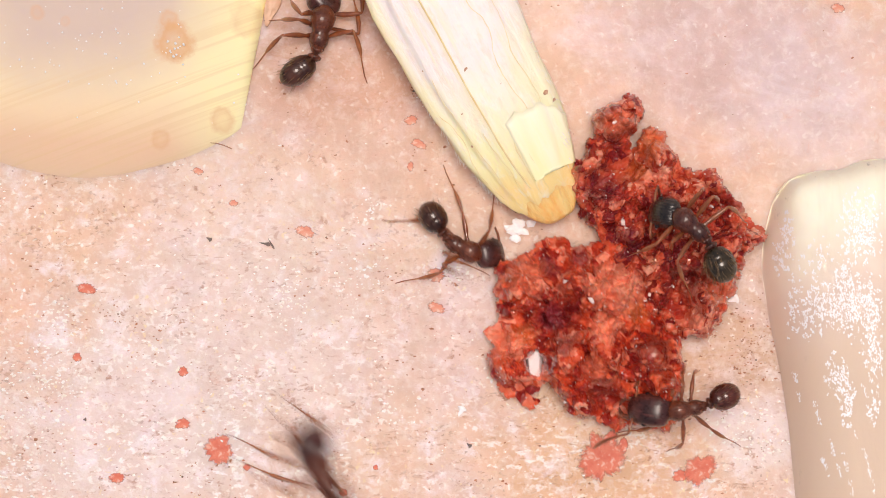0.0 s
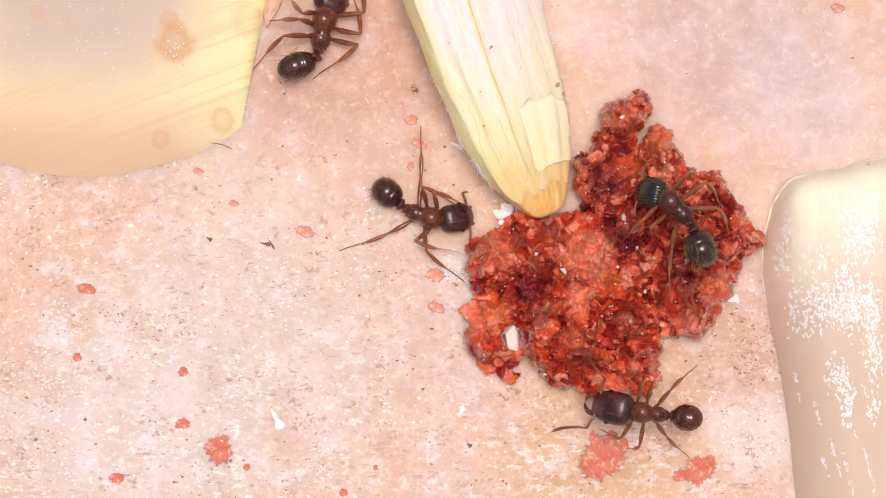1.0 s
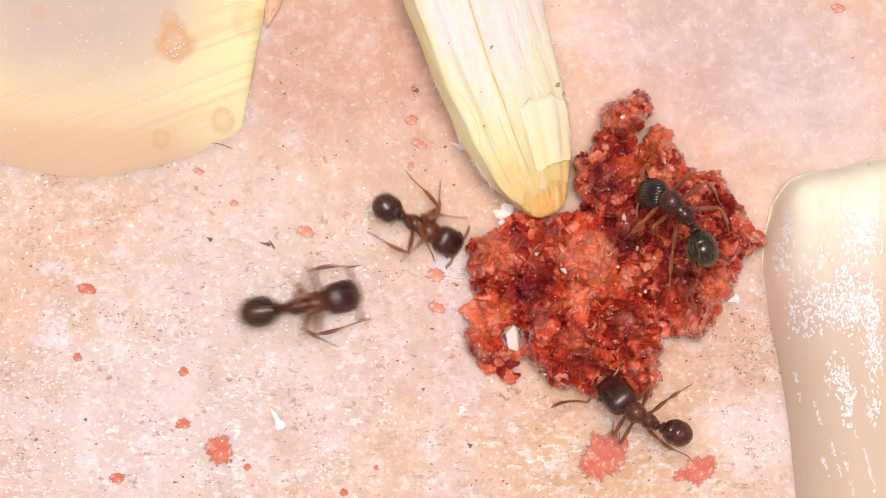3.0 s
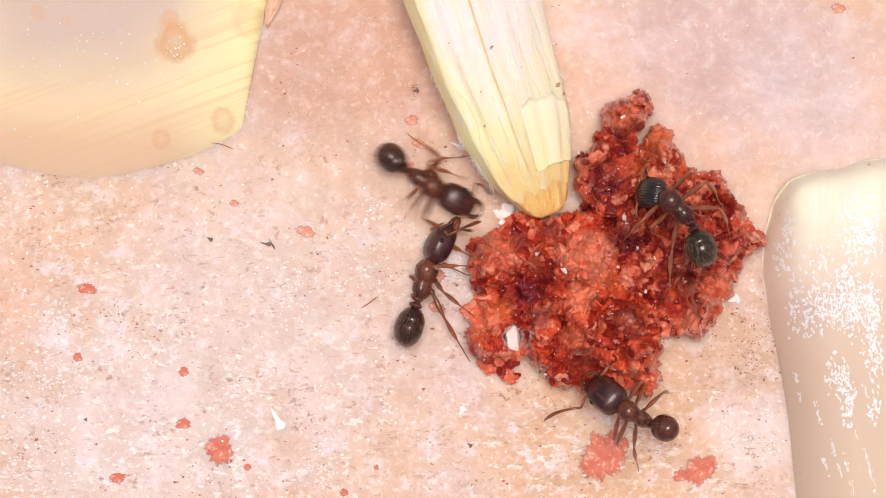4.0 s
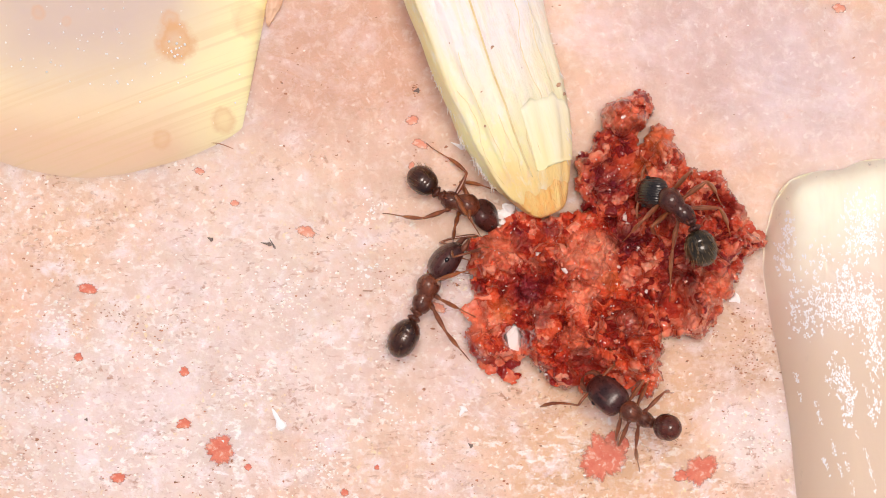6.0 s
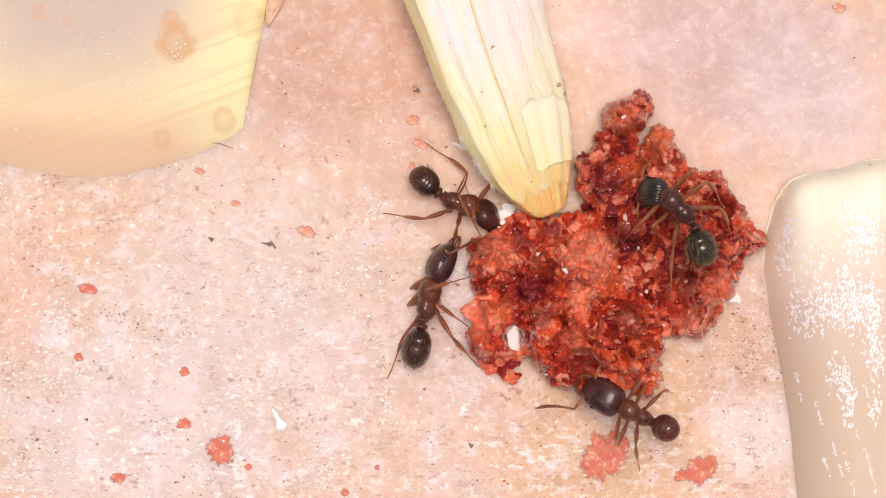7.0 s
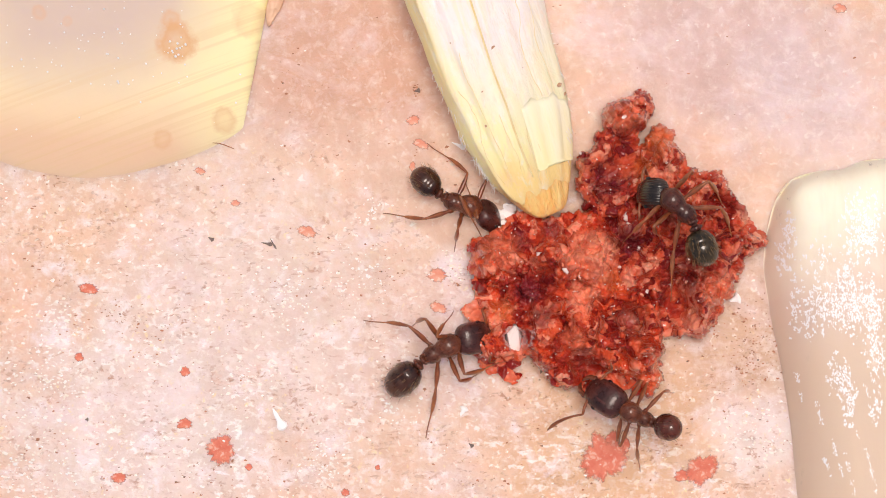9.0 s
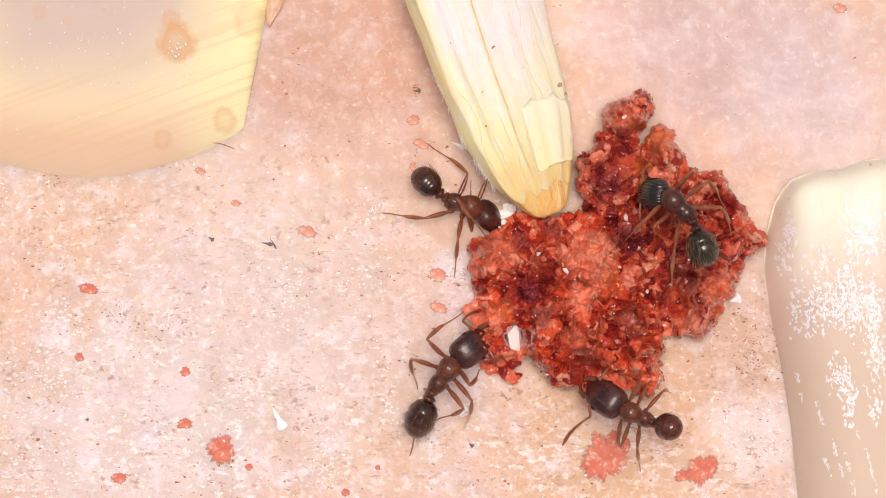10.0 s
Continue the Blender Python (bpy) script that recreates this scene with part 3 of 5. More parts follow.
def husked_grain():
    """An oat-like grain along +y from its blunt tip at the origin."""
    n = Nodes("straw_husk", 0.35)
    along = n.tree.nodes.new("ShaderNodeSeparateXYZ")
    n.link(n.mm, along.inputs[0])
    fibre = n.noise(1.0, 5, 0.6, stretch=(5.0, 0.3, 5.0))
    zone = n.math("ADD", n.math("MULTIPLY", along.outputs[1], 0.13), n.math("MULTIPLY", n.noise(0.6, 4, 0.6, stretch=(1.2, 0.5, 1.0)), 0.5))
    side = n.math("ADD", n.math("MULTIPLY", along.outputs[0], 0.5), n.math("MULTIPLY", fibre, 0.35))
    col = n.ramp(zone, (0.37, (1.0, 0.74, 0.32)), (0.47, (1.0, 0.90, 0.48)), (0.58, (1.0, 0.94, 0.55)), (0.70, (1.0, 0.94, 0.70)), (0.85, (1.0, 0.90, 0.86)))
    col = n.mix(n.ramp(n.math("ADD", side, 0.62), (0.16, 0.9), (0.36, 0.0)), col, (1.0, 0.84, 0.38))
    col = n.mix(n.ramp(n.noise(2.2, 6, 0.7, stretch=(1.5, 0.6, 1.5), dist=0.6), (0.52, 0.0), (0.66, 0.55)), col, (0.99, 0.97, 0.88))
    col = n.mix(n.ramp(n.noise(3.0, 6, 0.75, stretch=(1.8, 0.5, 1.8)), (0.52, 0.0), (0.66, 0.42)), col, (0.97, 0.72, 0.55))
    n.color(n.mix(n.ramp(fibre, (0.52, 0.0), (0.66, 0.4)), col, (1.0, 0.86, 0.55)))
    n.bump(n.mix(0.5, fibre, n.noise(2.6, 6, 0.7, stretch=(1.6, 0.7, 1.6), dist=0.7)), 0.8, 0.09)
    n.subsurface(0.4, (1.0, 0.85, 0.6), 0.4)
    m = Nodes("golden_germ", 0.3)
    m.color(m.ramp(m.noise(1.0, 5, 0.65, stretch=(5, 1.2, 5)), (0.3, (1.0, 0.52, 0.15)), (0.7, (1.0, 0.74, 0.32))))
    m.bump(m.noise(1.0, 4, stretch=(7, 1.6, 7), dist=0.6), 0.8, 0.12)
    m.subsurface(0.4, (1.0, 0.75, 0.4), 0.4)

    # its two margins, seen from above: half width and middle line at each distance from the tip
    along_at = (0.0, 0.04, 0.12, 0.25, 0.45, 0.8, 1.1, 1.6, 2.2, 2.8, 3.5, 4.2, 5.0, 6.0, 7.5, 9.0, 9.6)
    left_at = (0.00, 0.10, 0.22, 0.33, 0.46, 0.66, 0.79, 0.91, 1.07, 1.12, 1.22, 1.27, 1.30, 1.33, 1.17, 0.77, 0.17)
    right_at = (0.00, 0.40, 0.52, 0.60, 0.69, 0.79, 0.89, 1.05, 1.19, 1.26, 1.29, 1.35, 1.40, 1.42, 1.27, 0.77, 0.17)
    LEAN, FLAT = radians(22), 0.50

    def margins(s):
        l, r = float(np.interp(s, along_at, left_at)), float(np.interp(s, along_at, right_at))
        return (l + r) / 2 + 0.02, (r - l) / 2

    def point(s, a, grow=0.0, slide=0.0):
        """A place on the husk: s from the tip, a round the flattened section, whose broad face leans to one side."""
        w, mid = margins(s)
        w += grow
        c, sn = math.cos(a), math.sin(a)
        folds = sum(deep * math.exp(-((a - at) / wide) ** 2) for at, wide, deep in ((1.86, 0.05, 0.035), (2.55, 0.16, -0.085), (2.86, 0.12, 0.05), (1.25, 0.10, -0.03), (2.15, 0.12, -0.035), (0.75, 0.14, -0.03), (1.55, 0.08, -0.02)))
        swell = 1 + (folds + 0.035 * wob(2.2 * c, 0.5 * s, 2.2 * sn, 1.0) + 0.012 * wob(7 * c, 1.3 * s, 7 * sn, 1.0)) * min(1.0, 0.3 + s / 2.0)
        x, z = 1.07 * w * c * swell, 1.07 * FLAT * w * math.copysign(abs(sn) ** 0.55, sn) * swell
        return (mid + x * math.cos(LEAN) + z * math.sin(LEAN), s + slide, z * math.cos(LEAN) - x * math.sin(LEAN))

    def ring(s, grow, k=120, wave=0.0):
        out = []
        for j in range(k):
            a = 2 * math.pi * j / k
            c, sn = math.cos(a), math.sin(a)
            out.append(point(s, a, grow, wave * (wob(1.3 * c, 1.3 * sn, 1.0, 1.0) + 0.2 * wob(4 * c, 4 * sn, 2.0, 1.0, 4))))
        return out

    thing = tagged(new("husked_grain"), "straw coloured husked grain with a golden blunt tip", "grain")
    part("germ_tip", Build().loft([ring(s, -0.01) for s in (0.0, 0.02, 0.05, 0.1, 0.15, 0.22, 0.3, 0.4, 0.5, 0.62, 0.75, 0.9, 1.1, 1.4, 2.0, 3.0)]).done(), m.mat, thing, "wrinkled golden tip")
    part("husk", Build().loft([ring(s, min(0.03, 0.004 + 0.010 * i), wave=0.26 * max(0, 1 - i / 5)) for i, s in enumerate((0.66, 0.70, 0.80, 0.92, 1.05, 1.2, 1.4, 1.6, 1.8, 2.0, 2.2, 2.4, 2.6, 2.8, 3.0, 3.3, 3.6, 3.9, 4.2, 4.6, 5, 5.4, 6, 6.6, 7.2, 7.8, 8.4, 9, 9.6))], cap=False).done(), n.mat, thing)
    flap = []
    for k, s in enumerate((1.02, 1.04, 1.15, 1.35, 1.6, 1.85, 2.05, 2.12)):
        out, back = [], []
        for j in range(26):
            a = 0.12 + 1.5 * j / 25
            low = (0.12 * (a - 0.12) - 0.10 * max(0.0, a - 0.6) + 0.05 * wob(a * 3, 3.0, 1.0, 1.0)) * max(0, 1 - k / 3)
            high = (0.10 * wob(a * 4, 7.0, 1.0, 1.0, 4) + 0.55 * min(1.0, (a - 0.12) / 0.8) - 0.05) * max(0, (k - 2) / 5)
            lift = 0.046 + 0.026 * max(0.0, 1 - k / 5) * min(1.0, (25 - j) / 18)
            out.append(point(s + low + high, a, lift))
            back.append(point(s + low + high, a, lift - 0.014))
        flap.append(out + back[::-1])
    part("husk_flap", Build().loft(flap).done(), FLAP, thing, "papery torn husk flap")
    vein = [point(s, 1.86 - 0.10 * max(0.0, 1.6 - s), 0.035) for s in np.linspace(1.0, 8.5, 60)]
    part("vein", Build().tube(vein, [0.008] + [0.022] * 59, 6).done(), VEIN, thing, "raised golden vein")
    for k, (at, low, high) in enumerate(((2.05, 0.9, 2.6), (2.35, 1.1, 4.2), (1.62, 0.75, 2.1), (1.45, 0.8, 1.9), (1.2, 2.4, 5.5), (0.85, 2.6, 6.0), (2.7, 1.0, 3.4))):
        line = [point(s, at + 0.10 * wob(s, k * 3.1, 0, 0.9, 3), 0.028) for s in np.linspace(low, high, 36)]
        part("fine_vein", Build().tube(line, [0.003] + [0.008] * 34 + [0.003], 5).done(), VEIN, thing, "thin golden vein")
    for at, s, r in ((1.75, 4.05, 0.05), (2.5, 4.45, 0.022), (0.62, 2.75, 0.07), (0.5, 2.5, 0.05), (2.2, 3.2, 0.03), (1.35, 3.4, 0.02), (2.42, 2.45, 0.035)):
        part("brown_speck", Build().lump((0, 0, 0), r, random.Random(int(s * 100)), (1.2, 0.8, 0.35), 0.4).done(), SPECK, thing, "small brown speck", mpose(*point(s, at, 0.025), 0, 20, 30))
    rnd = random.Random(8)
    fuzz = Build()
    tufts = [rnd.uniform(1.0, 3.9) for _ in range(22)]
    for _ in range(190):
        s = rnd.choice(tufts) + rnd.gauss(0, 0.06)
        side = -1 if rnd.random() < 0.8 else 1
        p = Vector(point(s, 3.5 + rnd.uniform(-0.35, 0.2) if side < 0 else 0.3 + rnd.uniform(-0.3, 0.3), 0.025))
        q = p + Vector((side * rnd.uniform(0.0, 0.13) * rnd.random(), rnd.uniform(-0.22, 0.05), rnd.uniform(-0.05, 0.08)))
        fuzz.tube([tuple(p), tuple((p + q) / 2 + Vector((0, 0, 0.02))), tuple(q)], [0.009, 0.007, 0.003], 4)
    tagged(part("fuzz", fuzz.done(), PALE, thing, "fine torn fibres"), kind="stuff")
    return thing


broad_kernel()
white_kernel()
husk = husked_grain()


# ---- the red crumb, in two lumps that shift against each other ----
def inside(pts, poly):
    x, y = pts[:, 0], pts[:, 1]
    hit = np.zeros(len(pts), bool)
    for (x1, y1), (x2, y2) in zip(poly, poly[1:] + poly[:1]):
        cross = ((y1 > y) != (y2 > y)) & (x < (x2 - x1) * (y - y1) / (y2 - y1 + 1e-12) + x1)
        hit ^= cross
    return hit


def edge_distance(pts, poly):
    best = np.full(len(pts), 99.0)
    for p, q in zip(poly, poly[1:] + poly[:1]):
        p, q = np.array(p), np.array(q)
        d = q - p
        t = np.clip(((pts - p) @ d) / (d @ d + 1e-12), 0, 1)
        best = np.minimum(best, np.linalg.norm(pts - (p + t[:, None] * d), axis=1))
    return best


def crumb(name, label, mat, outline, holes, high, low, centre, seed, tilt, piece_count, swells=(), gems=()):
    """A porous lump, rugged and granular. tilt(x, y) scales its height; swells: (x, y, radius, height) of knobs and hollows."""
    rnd = random.Random(seed)
    poly = []
    for (x1, y1), (x2, y2) in zip(outline, outline[1:] + outline[:1]):
        k = max(1, int(math.hypot(x2 - x1, y2 - y1) / 0.05))
        for i in range(k):
            x, y = x1 + (x2 - x1) * i / k, y1 + (y2 - y1) * i / k
            poly.append((x + 0.15 * wob(x, y, seed, 3.8, 5), y + 0.15 * wob(y, x, seed + 5, 3.8, 5)))
    step = 0.025
    xs = np.arange(min(p[0] for p in poly), max(p[0] for p in poly) + step, step)
    ys = np.arange(min(p[1] for p in poly), max(p[1] for p in poly) + step, step)
    grid = np.array([(x, y) for y in ys for x in xs])
    keep = inside(grid, poly)
    dist = edge_distance(grid, poly)
    for h in holes:
        keep &= ~inside(grid, h)
        dist = np.minimum(dist, edge_distance(grid, h))

    def height(x, y, d):
        rise = 1 - math.exp(-(d + 0.12) / 0.30)
        big = wob(x, y, seed, 0.8, 2)
        pit = max(0.0, wob(x, y, seed + 9, 0.85, 2) - 0.02) * 1.2
        h = low + high * tilt(x, y) * rise * max(0.3, min(1.25, 0.8 + 0.55 * big)) - 1.5 * pit * rise
        h += sum(amp * math.exp(-((x - px) ** 2 + (y - py) ** 2) / (r * r)) for px, py, r, amp in swells) * rise
        # rounded lumps of three sizes, each standing at its own height
        u, v = x + 0.10 * noise.noise(Vector((x * 4, y * 4, seed))), y + 0.10 * noise.noise(Vector((x * 4, y * 4, seed + 3)))
        grown = 0.30 + 0.70 * min(1.0, d / 0.30)
        for often, amp, lift in ((1.55, 0.30, 0.60), (3.3, 0.26, 0.42), (8.5, 0.11, 0.13)):
            far, near = noise.voronoi(Vector((u * often, v * often, seed + often)))
            gap = Vector((u, v, 0)) - near[0] / often
            lean = 3.2 * amp * (noise.noise(near[0] * 3.1) * gap.x + noise.noise(near[0] * 4.7) * gap.y)
            h += grown * (amp * (0.6 - min(1.0, 1.45 * far[0]) ** 2) + lift * noise.noise(near[0] * 5.3) + lean)
        return h if h > 0.35 else 0.35 * math.exp((h - 0.35) / 0.6)

    level = np.full(len(grid), -1.0)
    for i in np.nonzero(keep)[0]:
        level[i] = height(*grid[i], dist[i])
    nx = len(xs)
    inner = np.nonzero(keep)[0]
    index, top, foot = {}, [], []
    for i in inner:
        x, y = grid[i]
        index[int(i)] = len(top)
        jx, jy = rnd.uniform(-0.01, 0.01), rnd.uniform(-0.01, 0.01)
        top.append((x + jx, y + jy, level[i] * min(1.0, 0.8 + dist[i] / 0.3) + 0.02 * wob(x, y, seed, 9.0, 2)))
        foot.append((x + jx, y + jy, 0.05 + max(0.0, 0.12 - dist[i]) * 0.2))
    n = len(top)
    faces, rim = [], {}
    for i in index:
        quad = (i, i + 1, i + 1 + nx, i + nx)
        if (i + 1) % nx and all(q in index for q in quad):
            q = [index[c] for c in quad]
            faces.append(tuple(q))
            faces.append(tuple(c + n for c in reversed(q)))
            for a, b in zip(q, q[1:] + q[:1]):
                if (b, a) in rim:
                    del rim[(b, a)]
                else:
                    rim[(a, b)] = 1
    faces += [(b, a, a + n, b + n) for a, b in rim]
    cx, cy = centre
    thing = tagged(new(name), label, "food crumb")
    shift = lambda vs: [(x - cx, y - cy, z) for x, y, z in vs]
    me = shape(shift(top + foot), faces)
    edges = {tuple(sorted(e)) for e in rim}
    me.attributes.new("sharp_edge", "BOOLEAN", "EDGE").data.foreach_set("value", [tuple(sorted(e.vertices)) in edges for e in me.edges])
    part("crumb_body", me, mat, thing)
    cells = list(index)
    kinds = []
    for _ in range(6):
        kinds.append(Build().lump((0, 0, 0), rnd.uniform(0.06, 0.11), rnd, (1, 0.85, 0.7), 0.4).done(False))
    for k in range(piece_count):
        i = rnd.choice([c for c in cells[k % 7::7]])
        x, y, z = top[index[i]]
        if dist[i] > 0.12:
            part("granule", kinds[k % 6], GRANULE, thing, m=mpose(x - cx, y - cy, z - 0.03, rnd.uniform(0, 360), rnd.uniform(0, 360), rnd.uniform(0, 360)))
    # tiny pale chips strewn in place of the crumb's wet highlights
    glints = [Build().lump((0, 0, 0), r, rnd, (1.3, 0.8, 0.6), 0.45).done(False) for r in (0.014, 0.018, 0.024, 0.040, 0.065)]
    for k in range(150):
        i = rnd.choice(cells)
        x, y, z = top[index[i]]
        part("sugar_crystal", glints[k % 5 if k < 12 else k % 3], CRYSTAL_AND_GLINT, thing, m=mpose(x - cx, y - cy, z + 0.02, rnd.uniform(0, 360), rnd.uniform(0, 360), rnd.uniform(0, 360)))
    for gx, gy, size in gems:
        x, y, z = min(top, key=lambda t: (t[0] - gx) ** 2 + (t[1] - gy) ** 2)
        part("sugar_crystal", Build().lump((0, 0, 0), size, rnd, (1.0, 0.75, 0.6), 0.45).done(False), CRYSTAL_AND_GLINT if size < 0.15 else CHIP_AND_GLINT, thing, m=mpose(x - cx if size < 0.15 else gx - cx, y - cy if size < 0.15 else gy - cy, z + 0.05 if size < 0.15 else 0.34, rnd.uniform(-12, 12), rnd.uniform(-12, 12), rnd.uniform(0, 360)))
    return thing, (lambda x, y: max([t[2] for t in top if abs(t[0] - x) < 0.09 and abs(t[1] - y) < 0.09] or [0.0]))


FRONT = pairs(2.61, 0.84, 3.24, 0.87, 3.75, 0.54, 3.96, 0.01, 4.15, -0.62, 4.66, -1.00, 4.99, -1.76, 4.89, -2.52, 4.85, -3.17, 4.66, -3.33, 4.15, -3.17, 3.52, -3.43, 3.01, -3.17, 2.43, -3.11, 2.05, -2.66, 1.86, -2.43, 1.68, -2.64, 1.80, -2.82, 1.54, -3.13, 1.10, -2.95, 0.71, -2.60, 0.48, -2.03, 0.59, -1.64, 0.31, -1.36, 0.67, -1.13, 0.61, -0.49, 0.46, 0.14, 0.94, 0.33, 1.28, 0.65, 1.85, 0.93, 2.23, 0.77)
GAP = pairs(1.35, -1.97, 1.58, -1.72, 1.73, -1.92, 1.69, -2.31, 1.50, -2.23)
BACK = pairs(3.02, 1.41, 2.93, 2.05, 3.38, 2.33, 3.64, 3.30, 4.15, 3.51, 4.56, 3.71, 4.75, 3.07, 4.43, 2.71, 4.30, 2.28, 4.56, 2.48, 4.79, 2.92, 5.17, 2.62, 5.48, 1.92, 5.78, 1.76, 6.21, 1.76, 6.57, 1.22, 6.95, 0.65, 7.33, 0.33, 7.01, -0.11, 6.57, -0.62, 6.63, -1.01, 6.25, -1.32, 6.12, -1.67, 5.68, -2.02, 5.04, -1.99, 4.65, -1.89, 3.75, -1.00, 3.49, 0.52, 3.18, 0.90)
FRONT_AT, BACK_AT = (2.77, -1.27), (5.21, 0.53)
front, front_top = crumb("red_crumb_lump", "porous red orange food crumb lump, wet and granular", CRUMB, FRONT, [GAP], 1.9, 0.28, FRONT_AT, 4, lambda x, y: (0.35 + 0.65 * min(1, max(0, (x - 0.46) / 1.6))) * (0.35 + 0.65 * min(1, max(0, (y - -3.38) / 1.2))) * (1 - 0.55 * math.exp(-((x - 3.73) ** 2 + (y - -3.19) ** 2) / 0.4)) * (1 - 0.45 * math.exp(-((x - 1.17) ** 2 + (y - -2.17) ** 2) / 0.45)), 40, ((3.25, -0.20, 0.60, 0.75), (3.0, -0.85, 0.45, 0.35), (1.95, -0.70, 0.45, -1.0), (4.05, -1.55, 0.45, -0.8), (3.1, -2.55, 0.45, -0.7), (2.35, -1.6, 0.3, -0.45), (1.2, 0.0, 0.4, 0.2), (3.0, -1.75, 0.35, 0.3), (4.35, -2.6, 0.4, 0.2)), ((1.55, -2.02, 0.38), (2.08, -0.1, 0.06), (3.9, -0.4, 0.05)))
back, back_top = crumb("dark_red_crumb_lump", "dark red granular food crumb lump with sugar crystals", CRUMB_DARK, BACK, [], 1.3, 0.3, BACK_AT, 11, lambda x, y: 1.0 - 0.6 * math.exp(-((x - 5.14) ** 2 + (y - 0.88) ** 2) / 1.0), 30, ((3.85, 1.35, 0.35, -0.5), (4.15, 3.0, 0.35, 0.35), (4.85, 2.2, 0.3, 0.3), (4.4, 0.25, 0.35, -0.5), (5.9, -1.1, 0.4, 0.3), (5.2, -0.9, 0.35, -0.4), (6.7, 0.5, 0.4, 0.2)), ((4.03, 0.73, 0.11), (4.11, 0.54, 0.07), (3.75, 2.79, 0.08), (3.99, 2.95, 0.07), (4.34, 0.05, 0.05), (4.51, -0.94, 0.06)))
for ob in (front, back):
    ob["group"] = "lumps of the crumb"


# ---- ants ----
ANT_PARTS = ("front_left", "front_right", "middle_left", "middle_right", "hind_left", "hind_right")
HIPS = {"front": (0.27, 0.12, -0.13), "middle": (0.02, 0.14, -0.16), "hind": (-0.20, 0.12, -0.15)}
THIGH, SHIN = 0.70, 1.20
NECK, WAIST = 0.36, -0.38


class Ant:
    """An ant of total length about 2.9 mm times size, facing +x, its chest at the origin."""

    def __init__(self, label, size, rear, skull=1.1, face=None, belly=1.0, chest=None, slim=1.0, spread=False):
        s = self.size = size
        hs = self.skull = size * skull
        face, chest = face or HEAD, chest or CHEST
        self.hinge, self.course, self.nod, self.antennae, self.sweeps = False, None, 8, [], ()
        self.rows, self.feet = [], {k: [] for k in ANT_PARTS}
        self.ob = tagged(new("ant"), label, "ant", "ants round the crumb")
        part("thorax", Build().body([(x * s, w * s, h * s, z * s) for x, w, h, z in ((1.08 * q, 1.24 * a, 1.26 * b, c) for q, a, b, c in ((-0.43, 0.05, 0.05, 0.0), (-0.40, 0.11, 0.11, -0.01), (-0.30, 0.15, 0.16, 0.0), (-0.17, 0.155, 0.17, 0.01), (-0.10, 0.128, 0.140, 0.005), (-0.03, 0.155, 0.165, 0.02), (0.06, 0.185, 0.19, 0.03), (0.18, 0.205, 0.20, 0.03), (0.28, 0.18, 0.17, 0.015), (0.36, 0.11, 0.11, 0.0), (0.41, 0.06, 0.06, -0.01)))], 20, 2.3).done(), chest, self.ob)
        spines = Build()
        for side in (1, -1):
            spines.tube([(-0.36 * s, side * 0.08 * s, 0.08 * s), (-0.44 * s, side * 0.095 * s, 0.14 * s), (-0.48 * s, side * 0.10 * s, 0.16 * s)], [0.028 * s, 0.018 * s, 0.003 * s], 6)
        part("spines", spines.done(), CHEST, self.ob)
        self.head = part("head", Build().body([(1.12 * x * hs, 0.96 * w * hs, h * hs, z * hs) for x, w, h, z in ((-0.02, 0.05, 0.04, 0.0), (0.0, 0.13, 0.08, 0.0), (0.03, 0.225, 0.135, 0.0), (0.08, 0.282, 0.185, 0.01), (0.16, 0.312, 0.225, 0.01), (0.27, 0.322, 0.24, 0.01), (0.38, 0.320, 0.235, 0.01), (0.49, 0.302, 0.21, 0.0), (0.59, 0.268, 0.165, -0.02), (0.67, 0.21, 0.115, -0.04), (0.72, 0.11, 0.06, -0.05))], 28, 2.2 if face is RIBBED else 2.8).done(), face, self.ob)
        for side in (1, -1):
            part("eye", Build().body([(x * hs, w * hs, w * hs, 0) for x, w in ((-0.055, 0.008), (-0.045, 0.03), (-0.02, 0.046), (0.02, 0.046), (0.045, 0.03), (0.055, 0.008))], 12).done(), EYE, self.head, "glossy black eye", mpose(0.44 * hs, side * 0.272 * hs, 0.10 * hs))
            jaw = [(0.70, 0.13, -0.06), (0.80, 0.18, -0.07), (0.90, 0.16, -0.08), (0.97, 0.08, -0.09), (0.99, 0.01, -0.09)]
            part("mandible", Build().tube([(x * hs, side * y * hs, z * hs) for x, y, z in jaw], [r * hs for r in (0.055, 0.06, 0.045, 0.03, 0.008)], 8).done(), CHEST, self.head, "curved red-brown jaw")
            scape = [(0.60, 0.11, 0.05), (0.63, 0.22, 0.10), (0.60, 0.38, 0.13), (0.57, 0.50, 0.12)]
            lash = [(0.57, 0.50, 0.12), (0.70, 0.52, 0.02), (0.84, 0.50, -0.10), (0.96, 0.46, -0.22), (1.05, 0.42, -0.32), (1.10, 0.39, -0.40)]
            if spread:
                lash = [(0.57, 0.50, 0.12), (0.70, 0.60, 0.13), (0.83, 0.72, 0.12), (0.94, 0.84, 0.09), (1.02, 0.95, 0.04), (1.08, 1.05, -0.02)]
            root = Vector((0.60, side * 0.11, 0.05)) * hs
            scape, lash = ([Vector((x, side * y, z)) * hs - root for x, y, z in line] for line in (scape, lash))
            feeler = Build().tube(scape, [r * hs for r in (0.022, 0.026, 0.03, 0.024)], 7).tube(lash, [r * hs for r in (0.02, 0.022, 0.026, 0.034, 0.036, 0.012)], 7)
            self.antennae.append((part("antenna", feeler.done(), LEG, self.head, "thin elbowed amber antenna", mpose(*root)), root))
